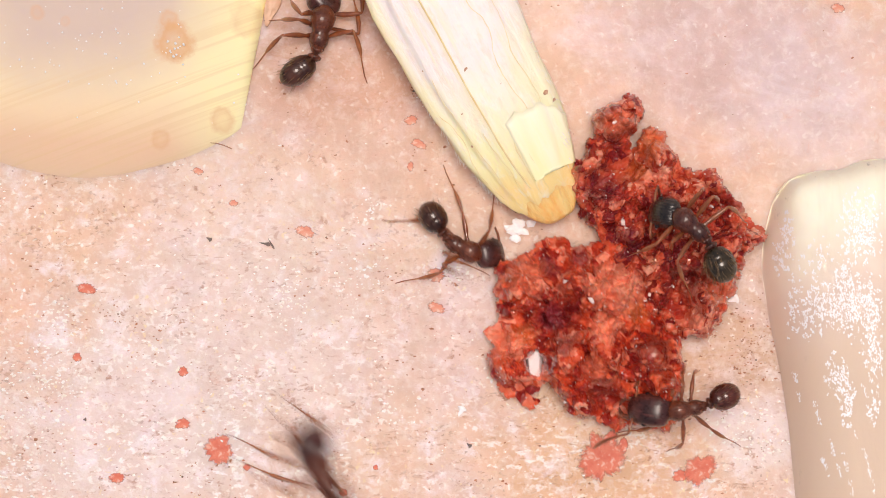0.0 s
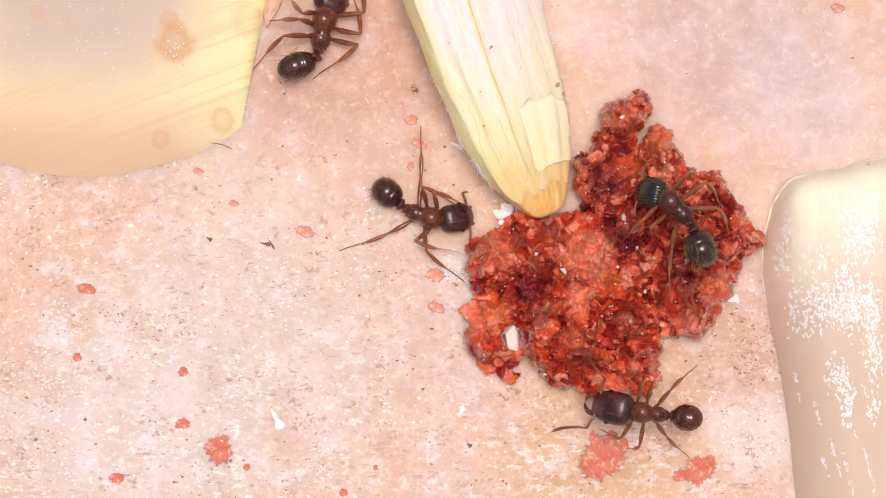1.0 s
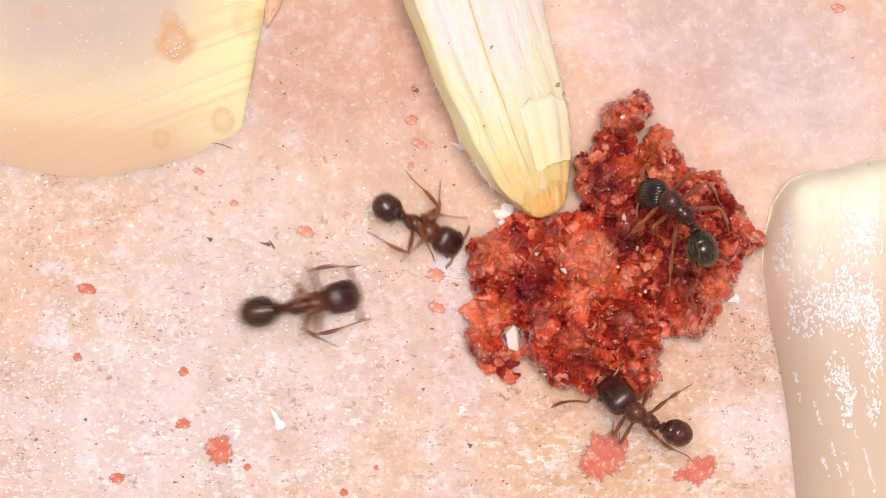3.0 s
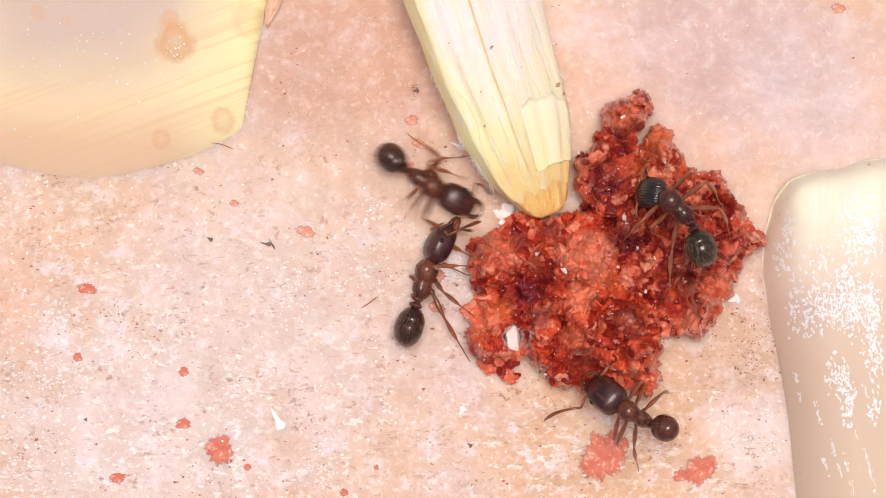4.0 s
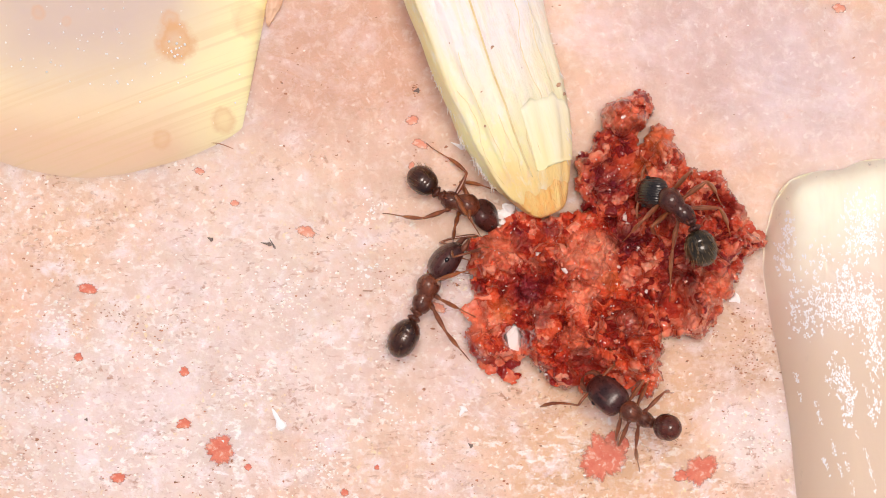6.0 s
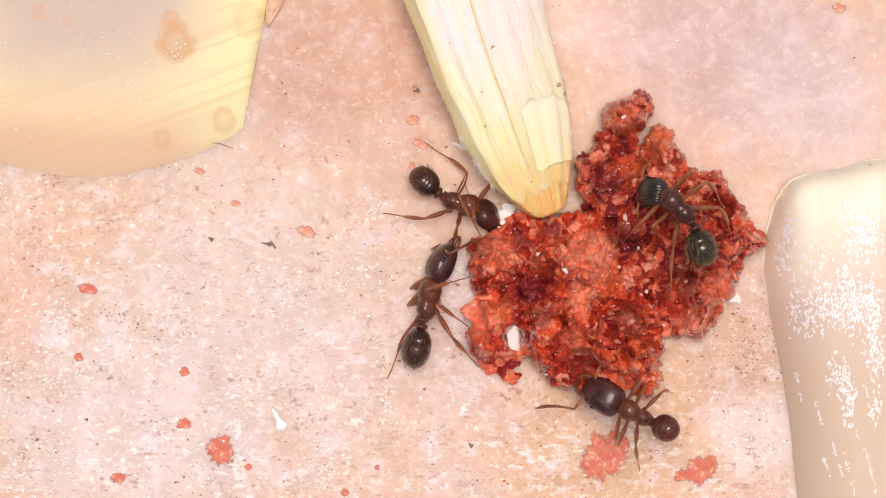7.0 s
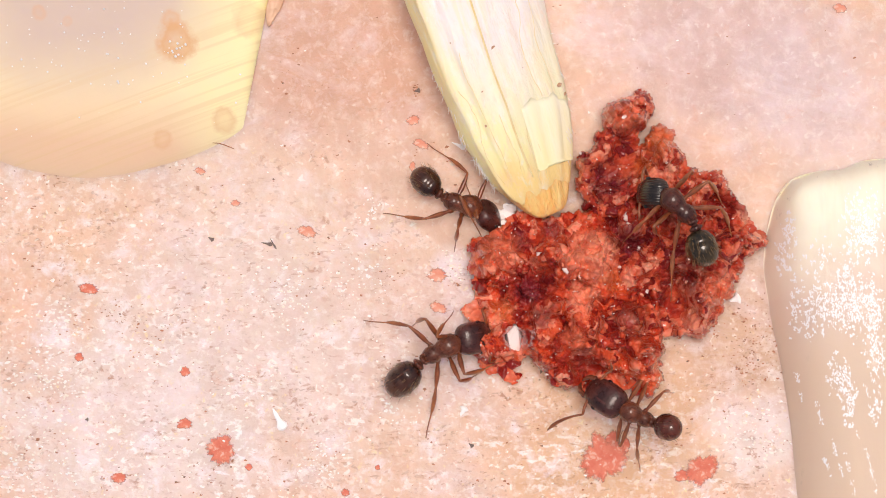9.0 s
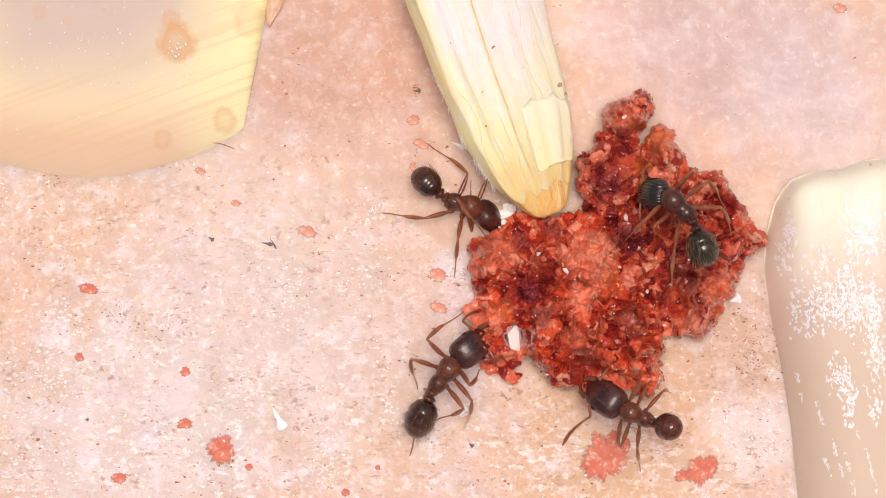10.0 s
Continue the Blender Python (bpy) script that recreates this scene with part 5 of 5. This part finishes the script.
    climber.step(2.7, "hind_left", -0.50, 2.00, 0.02)
    climber.step(4.4, "hind_left", -0.85, 2.30, 0.02)
    climber.step(5.0, "hind_left", -0.41, 2.41, 0.02)
    climber.step(10, "hind_left", -0.41, 2.41, 0.02)
    climber.step(0, "front_right", 1.12, -0.52, 0.40)
    climber.step(0.4, "front_right", 0.84, -0.37, 0.40)
    climber.step(1.0, "front_right", 0.48, -0.14, 0.40)
    climber.step(1.4, "front_right", 0.36, -0.37, 0.40)
    climber.step(2.5, "front_right", 0.33, -0.82, 0.40)
    climber.step(2.7, "front_right", 0.40, -0.88, 0.40)
    climber.step(4.4, "front_right", 0.59, 0.27, 0.02)
    climber.step(5.0, "front_right", 0.84, 0.37, 0.40)
    climber.step(10, "front_right", 0.91, 0.40, 0.40)
    climber.step(0, "middle_right", 0.78, -0.86, 0.02)
    climber.step(0.5, "middle_right", 0.49, -0.50, 0.02)
    climber.step(1.0, "middle_right", 0.49, -0.76, 0.02)
    climber.step(1.4, "middle_right", 0.08, -1.01, 0.02)
    climber.step(1.8, "middle_right", -0.12, -0.82, 0.02)
    climber.step(2.5, "middle_right", -0.18, -1.53, 0.02)
    climber.step(2.7, "middle_right", -0.15, -1.53, 0.02)
    climber.step(4.4, "middle_right", 0.08, 0.53, 0.02)
    climber.step(5.5, "middle_right", 0.18, 0.01, 0.02)
    climber.step(7.5, "middle_right", 0.21, -0.06, 0.02)
    climber.step(10, "middle_right", 0.21, -0.65, 0.02)
    climber.step(0, "hind_right", -1.08, -0.78, 0.02)
    climber.step(0.5, "hind_right", -1.08, -0.50, 0.02)
    climber.step(0.8, "hind_right", -2.74, 1.04, 0.02)
    climber.step(0.9, "hind_right", -2.81, -0.24, 0.02)
    climber.step(1.5, "hind_right", -2.81, -0.24, 0.02)
    climber.step(1.8, "hind_right", -2.61, -0.18, 0.02)
    climber.step(2.0, "hind_right", -1.33, -1.01, 0.02)
    climber.step(2.5, "hind_right", -1.46, -1.14, 0.02)
    climber.step(2.7, "hind_right", -1.20, -1.20, 0.02)
    climber.step(4.4, "hind_right", -1.40, 0.81, 0.02)
    climber.step(10, "hind_right", -1.44, 0.82, 0.02)
    climber.move([i / 10 for i in range(101)])
    # the ant on top of the crumb
    rider.at(0, (4.82, 0.82), (5.44, 0.53), (6.16, -0.46), 2.50, 0, -4)
    rider.at(0.2, (4.67, 1.07), (5.38, 0.75), (5.96, -0.12), 2.50, 0, -4)
    rider.at(0.4, (4.60, 1.19), (5.23, 0.91), (5.82, -0.11), 2.50, 0, -4)
    rider.at(0.6, (4.52, 1.28), (5.17, 0.98), (5.64, 0.07), 2.50, 0, -4)
    rider.at(0.8, (4.51, 1.28), (5.10, 0.94), (5.66, 0.01), 2.50, 0, -4)
    rider.at(2.5, (4.55, 1.23), (5.13, 0.92), (5.73, -0.07), 2.50, 0, -4)
    rider.at(4.5, (4.51, 1.28), (5.09, 0.96), (5.66, -0.02), 2.50, 0, -4)
    rider.at(10, (4.53, 1.25), (5.12, 0.96), (5.68, -0.04), 2.50, 0, -4)
    rider.step(0, "front_left", 4.10, -0.18, 1.60)
    rider.step(0.8, "front_left", 3.95, 0.14, 1.60)
    rider.step(10, "front_left", 3.95, 0.14, 1.60)
    rider.step(0, "middle_left", 5.09, -0.11, 1.70)
    rider.step(0.8, "middle_left", 4.79, 0.20, 1.60)
    rider.step(10, "middle_left", 4.79, 0.20, 1.60)
    rider.step(0, "hind_left", 5.53, -1.12, 1.80)
    rider.step(0.8, "hind_left", 4.96, -1.69, 1.50)
    rider.step(10, "hind_left", 4.96, -1.69, 1.50)
    rider.step(0, "front_right", 5.74, 1.21, 1.50)
    rider.step(0.8, "front_right", 5.46, 1.55, 1.50)
    rider.step(10, "front_right", 5.46, 1.55, 1.50)
    rider.step(0, "middle_right", 6.24, 0.89, 1.50)
    rider.step(0.8, "middle_right", 6.24, 0.92, 1.50)
    rider.step(10, "middle_right", 6.24, 0.92, 1.50)
    rider.step(0, "hind_right", 6.79, 0.58, 1.30)
    rider.step(0.5, "hind_right", 6.76, 0.58, 1.30)
    rider.step(0.8, "hind_right", 6.48, 0.11, 1.30)
    rider.step(10, "hind_right", 6.48, 0.11, 1.30)
    rider.move([i / 10 for i in range(101)])
    # the ant at the lower rim
    puller.at(0, (4.61, -3.58), (5.39, -3.58), (6.24, -3.29), 1.45, 0, 12)
    puller.at(0.2, (4.38, -3.45), (5.17, -3.51), (5.98, -3.37), 1.45, 0, 12)
    puller.at(0.4, (3.95, -3.50), (4.71, -3.68), (5.49, -3.73), 1.45, 0, 12)
    puller.at(0.6, (3.86, -3.49), (4.56, -3.64), (5.29, -3.73), 1.45, 0, 12)
    puller.at(0.8, (3.83, -3.60), (4.59, -3.70), (5.43, -3.73), 1.45, 0, 12)
    puller.at(1.0, (3.81, -3.54), (4.56, -3.66), (5.36, -3.74), 1.45, 0, 12)
    puller.at(1.3, (3.95, -3.44), (4.63, -3.64), (5.31, -3.78), 1.45, 0, 12)
    puller.at(1.8, (3.94, -3.44), (4.59, -3.76), (5.35, -3.90), 1.45, 0, 12)
    puller.at(2.4, (4.04, -3.29), (4.52, -3.76), (5.36, -4.17), 1.45, 0, 12)
    puller.at(2.7, (4.03, -3.21), (4.43, -3.74), (5.32, -4.12), 1.45, 0, 12)
    puller.at(3.2, (3.79, -3.29), (4.36, -3.70), (5.05, -4.02), 1.45, 0, 12)
    puller.at(3.8, (3.64, -3.24), (4.24, -3.68), (4.75, -3.90), 1.45, 0, 12)
    puller.at(4.5, (3.60, -3.24), (4.20, -3.68), (4.78, -3.93), 1.45, 0, 12)
    puller.at(5.5, (3.69, -3.23), (4.28, -3.70), (4.83, -3.89), 1.45, 0, 12)
    puller.at(7.0, (3.54, -3.27), (4.23, -3.66), (4.79, -3.92), 1.45, 0, 12)
    puller.at(8.5, (3.60, -3.31), (4.25, -3.69), (4.80, -3.90), 1.45, 0, 12)
    puller.at(10, (3.60, -3.33), (4.25, -3.70), (4.84, -3.90), 1.45, 0, 12)
    puller.sweeps = (((0, -20), (0.6, -27), (1.5, -35), (2.4, -10), (4.5, 7), (5.5, -1), (7, -19), (10, 28)), ((0, 10), (0.6, 15), (1.5, -10), (2.4, 25), (4.5, 5), (5.5, 0), (7, 20), (8.5, -6), (10, 8)))
    puller.step(0, "front_left", 3.92, -4.19, 0.02)
    puller.step(0.6, "front_left", 3.54, -4.09, 0.02)
    puller.step(2.4, "front_left", 3.86, -3.90, 0.02)
    puller.step(3.8, "front_left", 4.05, -4.11, 0.02)
    puller.step(10, "front_left", 4.02, -4.15, 0.02)
    puller.step(0, "middle_left", 5.08, -4.60, 0.02)
    puller.step(0.5, "middle_left", 4.18, -4.54, 0.02)
    puller.step(2.4, "middle_left", 3.99, -4.15, 0.02)
    puller.step(3.8, "middle_left", 3.95, -4.24, 0.02)
    puller.step(10, "middle_left", 3.92, -4.28, 0.02)
    puller.step(0, "hind_left", 6.93, -4.60, 0.02)
    puller.step(0.4, "hind_left", 5.61, -4.76, 0.02)
    puller.step(2.4, "hind_left", 5.74, -4.86, 0.02)
    puller.step(2.7, "hind_left", 5.78, -4.88, 0.02)
    puller.step(3.8, "hind_left", 4.43, -5.05, 0.02)
    puller.step(10, "hind_left", 4.43, -5.05, 0.02)
    puller.step(0, "front_right", 5.04, -2.79, 0.60)
    puller.step(0.6, "front_right", 4.53, -2.79, 0.60)
    puller.step(3.8, "front_right", 4.15, -3.17, 0.50)
    puller.step(10, "front_right", 4.18, -3.17, 0.50)
    puller.step(0, "middle_right", 5.52, -2.61, 0.02)
    puller.step(0.6, "middle_right", 4.97, -2.17, 0.02)
    puller.step(3.8, "middle_right", 4.97, -2.10, 0.02)
    puller.step(10, "middle_right", 4.97, -2.10, 0.02)
    puller.step(0, "hind_right", 5.84, -2.74, 0.02)
    puller.step(0.6, "hind_right", 5.84, -2.55, 0.02)
    puller.step(1.8, "hind_right", 5.65, -3.06, 0.02)
    puller.step(3.8, "hind_right", 5.20, -3.26, 0.02)
    puller.step(10, "hind_right", 5.14, -3.26, 0.02)
    puller.move([i / 10 for i in range(101)])
    # the ant that runs out of view, comes back and feeds
    runner.at(0, (-3.01, -4.39), (-2.69, -5.15), (-2.28, -6.05), 0.42, 0, 0)
    runner.at(0.1, (-5.18, -3.18), (-4.39, -3.84), (-3.43, -4.64), 0.42, 0, 0)
    runner.at(0.2, (-8.09, -2.50), (-6.94, -2.92), (-5.66, -3.46), 0.42, 0, 0)
    runner.at(0.3, (-9.87, -0.69), (-9.04, -1.33), (-8.02, -2.18), 0.42, 0, 0)
    runner.at(0.4, (-11.91, 0.52), (-11.08, -0.11), (-10.25, -0.88), 0.42, 0, 0)
    runner.at(0.6, (-15.35, 2.31), (-14.59, 1.80), (-13.70, 1.03), 0.42, 0, 0)
    runner.at(1.2, (-17.14, 3.07), (-16.38, 3.33), (-15.35, 3.71), 0.42, 0, 0)
    runner.at(1.8, (-15.35, 1.42), (-16.12, 1.93), (-17.14, 2.56), 0.42, 0, 0)
    runner.at(2.2, (-11.40, 0.91), (-12.17, 1.42), (-13.06, 2.05), 0.42, 0, 0)
    runner.at(2.3, (-9.87, 0.08), (-10.57, 0.59), (-11.53, 1.22), 0.42, 0, 0)
    runner.at(2.4, (-9.07, -1.33), (-9.62, -0.75), (-10.25, 0.14), 0.42, 0, 0)
    runner.at(2.5, (-8.24, -2.10), (-8.95, -1.52), (-9.77, -0.65), 0.42, 0, 0)
    runner.at(2.6, (-6.75, -2.13), (-7.64, -1.90), (-8.91, -1.33), 0.42, 0, 0)
    runner.at(2.7, (-5.28, -1.43), (-6.36, -1.48), (-7.64, -1.42), 0.42, 0, 0)
    runner.at(2.85, (-3.49, -1.26), (-4.39, -1.36), (-5.53, -1.45), 0.42, 0, 0)
    runner.at(3.05, (-1.84, -1.01), (-2.60, -1.20), (-3.62, -1.39), 0.42, 0, 0)
    runner.at(3.3, (-0.37, -0.50), (-1.01, -1.07), (-1.90, -1.64), 0.50, -20, 0)
    runner.at(3.6, (-0.11, 0.14), (-0.41, -0.69), (-0.88, -1.83), 0.60, -70, 0)
    runner.at(3.8, (-0.08, 0.24), (-0.41, -0.62), (-0.81, -1.81), 0.60, -70, 0)
    runner.at(4.5, (-0.15, 0.20), (-0.39, -0.73), (-0.79, -1.96), 0.60, -70, 0)
    runner.at(5.2, (-0.15, 0.17), (-0.39, -0.73), (-0.76, -1.92), 0.60, -70, 0)
    runner.at(5.5, (-0.20, 0.04), (-0.36, -0.81), (-0.70, -1.79), 0.60, -70, 0)
    runner.at(5.7, (0.05, -0.22), (-0.37, -0.94), (-0.75, -1.69), 0.60, -70, 0)
    runner.at(6.2, (-0.05, -0.31), (-0.41, -1.01), (-0.71, -2.15), 0.60, -70, 0)
    runner.at(6.8, (-0.13, -0.43), (-0.43, -1.23), (-0.65, -2.53), 0.60, -70, 0)
    runner.at(7.0, (-0.13, -0.31), (-0.34, -1.11), (-0.67, -2.38), 0.60, -70, 0)
    runner.at(7.5, (0.17, -0.56), (-0.24, -1.22), (-0.69, -2.38), 0.60, -55, 0)
    runner.at(7.6, (0.14, -0.75), (-0.20, -1.29), (-0.80, -2.24), 0.60, -45, 0)
    runner.at(7.8, (0.34, -0.98), (-0.20, -1.37), (-0.70, -2.19), 0.60, -30, 0)
    runner.at(8.0, (0.50, -1.11), (-0.10, -1.41), (-0.75, -2.09), 0.60, -15, 0)
    runner.at(8.2, (0.80, -1.35), (0.05, -1.47), (-0.84, -2.05), 1.00, 0, 10)
    runner.at(8.4, (0.80, -1.49), (0.01, -1.51), (-1.03, -1.77), 1.00, 0, 10)
    runner.at(8.6, (0.70, -1.67), (-0.08, -1.70), (-1.23, -1.98), 1.00, 0, 10)
    runner.at(8.8, (0.57, -1.92), (-0.15, -2.11), (-1.18, -2.60), 1.00, 0, 10)
    runner.at(9.0, (0.65, -2.01), (-0.05, -2.24), (-0.97, -2.95), 1.00, 0, 10)
    runner.at(9.2, (0.60, -2.01), (-0.13, -2.27), (-1.10, -3.00), 1.00, 0, 10)
    runner.at(9.4, (0.57, -2.13), (-0.18, -2.48), (-0.97, -3.47), 1.00, 0, 10)
    runner.at(9.7, (0.57, -2.25), (-0.13, -2.65), (-0.87, -3.62), 1.00, 0, 10)
    runner.at(10, (0.58, -2.22), (-0.01, -2.81), (-0.60, -3.91), 1.00, 0, 10)
    runner.stride(0, 0.6, 0.1)
    runner.stride(1.9, 3.2, 0.1)
    runner.step(3.6, "front_left", 0.84, -0.27, 0.80)
    runner.step(5.4, "front_left", 0.84, -0.30, 0.80)
    runner.step(7.0, "front_left", 0.20, -0.37, 0.60)
    runner.step(8.0, "front_left", 0.39, -0.37, 0.50)
    runner.step(9.0, "front_left", 0.20, -1.39, 0.50)
    runner.step(10, "front_left", 0.43, -1.39, 0.50)
    runner.step(3.6, "middle_left", 0.65, -0.62, 0.60)
    runner.step(5.4, "middle_left", 0.71, -0.56, 0.60)
    runner.step(7.0, "middle_left", 0.08, -0.50, 0.40)
    runner.step(8.0, "middle_left", 0.08, -0.75, 0.40)
    runner.step(9.0, "middle_left", -0.82, -1.78, 0.02)
    runner.step(9.5, "middle_left", -0.65, -2.30, 0.02)
    runner.step(10, "middle_left", -0.63, -3.19, 0.02)
    runner.step(3.6, "hind_left", -1.85, -1.33, 0.02)
    runner.step(4.3, "hind_left", -1.85, -1.33, 0.02)
    runner.step(4.6, "hind_left", -1.20, -1.72, 0.02)
    runner.step(5.2, "hind_left", -1.78, -0.95, 0.02)
    runner.step(5.7, "hind_left", -1.85, -0.95, 0.02)
    runner.step(6.8, "hind_left", -1.31, -2.96, 0.02)
    runner.step(7.6, "hind_left", -1.31, -2.96, 0.02)
    runner.step(8.2, "hind_left", -1.59, -1.91, 0.02)
    runner.step(8.8, "hind_left", -1.85, -1.61, 0.02)
    runner.step(9.15, "hind_left", -1.85, -1.61, 0.02)
    runner.step(9.45, "hind_left", -0.95, -4.90, 0.02)
    runner.step(10, "hind_left", -0.92, -5.05, 0.02)
    runner.step(3.6, "front_right", 0.90, -0.37, 0.80)
    runner.step(7.0, "front_right", 0.59, -0.62, 0.60)
    runner.step(8.0, "front_right", 1.34, -1.51, 1.00)
    runner.step(9.0, "front_right", 1.35, -2.54, 0.50)
    runner.step(10, "front_right", 0.84, -2.67, 0.30)
    runner.step(3.6, "middle_right", 0.71, -1.54, 0.50)
    runner.step(7.0, "middle_right", 0.56, -1.77, 0.50)
    runner.step(8.0, "middle_right", 0.85, -2.55, 0.02)
    runner.step(9.0, "middle_right", 0.85, -2.81, 0.02)
    runner.step(10, "middle_right", 0.46, -4.09, 0.02)
    runner.step(3.6, "hind_right", 0.59, -2.55, 0.02)
    runner.step(7.0, "hind_right", 0.78, -2.68, 0.02)
    runner.step(8.0, "hind_right", 0.78, -2.68, 0.02)
    runner.step(8.6, "hind_right", -0.82, -3.58, 0.02)
    runner.step(9.0, "hind_right", -0.46, -4.47, 0.02)
    runner.step(9.4, "hind_right", -0.82, -4.73, 0.02)
    runner.step(10, "hind_right", -0.22, -3.90, 0.02)
    runner.move([i / 10 for i in range(101)])
    # the ant that walks off past the kernel
    leaver.at(0, (-2.62, 5.59), (-2.75, 5.01), (-3.31, 3.98), 0.50, 15, 0)
    leaver.at(0.6, (-2.26, 5.52), (-2.62, 4.89), (-3.44, 3.99), 0.50, 15, 0)
    leaver.at(1.0, (-2.42, 5.66), (-2.71, 5.01), (-3.44, 4.01), 0.50, 15, 0)
    leaver.at(1.4, (-2.28, 5.68), (-2.64, 5.05), (-3.40, 4.20), 0.50, 15, 0)
    leaver.at(1.5, (-2.41, 6.03), (-2.71, 5.36), (-3.35, 4.47), 0.50, 15, 0)
    leaver.at(1.6, (-2.60, 6.36), (-2.85, 5.68), (-3.41, 4.79), 0.50, 15, 0)
    leaver.at(1.7, (-2.34, 6.70), (-2.70, 6.03), (-3.26, 5.16), 0.50, 12, 0)
    leaver.at(1.8, (-2.24, 7.02), (-2.57, 6.35), (-3.08, 5.43), 0.48, 10, 0)
    leaver.at(1.9, (-2.17, 7.32), (-2.50, 6.62), (-3.01, 5.69), 0.48, 10, 0)
    leaver.at(2.0, (-2.12, 7.53), (-2.44, 6.83), (-2.94, 5.88), 0.46, 10, 0)
    leaver.at(2.2, (-2.10, 7.85), (-2.42, 7.15), (-2.91, 6.16), 0.42, 10, 0)
    leaver.at(2.7, (-1.96, 8.56), (-2.35, 7.86), (-2.86, 6.77), 0.42, 0, 0)
    leaver.at(3.5, (-1.33, 11.11), (-1.84, 10.41), (-2.47, 9.45), 0.42, 0, 0)
    leaver.at(4.5, (-0.82, 12.77), (-1.33, 12.06), (-1.96, 11.11), 0.42, 0, 0)
    leaver.at(10, (-0.82, 12.89), (-1.33, 12.19), (-1.96, 11.24), 0.42, 0, 0)
    leaver.stride(1.6, 4.4, 0.12)
    leaver.step(0, "front_left", -3.64, 5.91, 0.02)
    leaver.step(1.4, "front_left", -3.38, 5.91, 0.02)
    leaver.step(0, "middle_left", -4.06, 5.18, 0.02)
    leaver.step(1.4, "middle_left", -4.00, 5.37, 0.02)
    leaver.step(0, "hind_left", -4.38, 4.02, 0.02)
    leaver.step(1.5, "hind_left", -4.31, 4.05, 0.02)
    leaver.step(0, "front_right", -1.95, 6.60, 0.02)
    leaver.step(1.4, "front_right", -1.75, 6.70, 0.02)
    leaver.step(0, "middle_right", -2.10, 6.10, 0.02)
    leaver.step(1.4, "middle_right", -2.00, 6.20, 0.02)
    leaver.step(0, "hind_right", -1.72, 3.76, 0.02)
    leaver.step(0.7, "hind_right", -1.72, 3.76, 0.02)
    leaver.step(0.9, "hind_right", -2.94, 3.86, 0.02)
    leaver.step(1.5, "hind_right", -3.02, 3.83, 0.02)
    leaver.move([i / 10 for i in range(101)])
    # the two lumps are dragged a little way, then lie still
    walk(front, [(0, mpose(3.330, -1.93, 0.00, 0, 0, -4)), (0.2, mpose(3.175, -1.68, 0.00, 0, 0, -3)), (0.4, mpose(3.051, -1.551, 0.00, 0, 0, -2)), (0.6, mpose(2.885, -1.372, 0.00, 0, 0, -1)), (0.8, mpose(2.782, -1.295, 0.00, 0, 0, 0)), (1.0, mpose(2.769, -1.269, 0.00, 0, 0, 0)), (10, mpose(2.769, -1.269, 0.00, 0, 0, 0))])
    walk(back, [(0, mpose(5.20, 0.50, 0.00, 0, 0, 4)), (0.2, mpose(5.20, 0.51, 0.00, 0, 0, 3)), (0.4, mpose(5.205, 0.52, 0.00, 0, 0, 2)), (0.6, mpose(5.205, 0.526, 0.00, 0, 0, 1)), (0.8, mpose(5.205, 0.526, 0.00, 0, 0, 0)), (1.0, mpose(5.205, 0.526, 0.00, 0, 0, 0)), (10, mpose(5.205, 0.526, 0.00, 0, 0, 0))])
    # the husked grain is nudged and rolls over a little
    lying = lambda x, y, z, turn, roll: mpose(x, y, z) @ pose(0, 0, 0, 0, 0, turn) @ pose(0, 0, 0, 6, roll, 0)
    walk(husk, [(0, lying(2.55, 0.60, 0.55, 25.8, -22)), (0.034, lying(2.55, 0.60, 0.55, 25.8, -22)), (0.1, lying(2.42, 0.66, 0.68, 20.0, -3)), (0.3, lying(2.54, 0.68, 0.70, 19.6, 0)), (0.5, lying(2.60, 0.69, 0.72, 19.4, 0)), (0.6, lying(2.08, 0.80, 1.0, 20, -2)), (0.7, lying(2.24, 0.70, 0.72, 18.6, 0)), (1.0, lying(2.24, 0.70, 0.72, 18.5, 0)), (5, lying(2.24, 0.70, 0.72, 18.5, 0)), (10, lying(2.24, 0.70, 0.72, 18.5, 0))])
    walk(grain_flake, [(0.0, mpose(1.68, 0.50, 0)), (0.5, mpose(1.55, 0.65, 0)), (0.8, mpose(1.42, 0.85, 0)), (10.0, mpose(1.42, 0.85, 0))])
    # a flake that the running ant lets fall
    walk(flakes[0], [(0.0, mpose(-2.55, -5.63, 0.1, 0, 0, -20)), (0.1, mpose(-3.64, -4.09, 0.1, 0, 0, -45)), (0.2, mpose(-3.78, -3.86, 0, 0, 0, -62)), (10.0, mpose(-3.78, -3.86, 0, 0, 0, -62))])


motions()
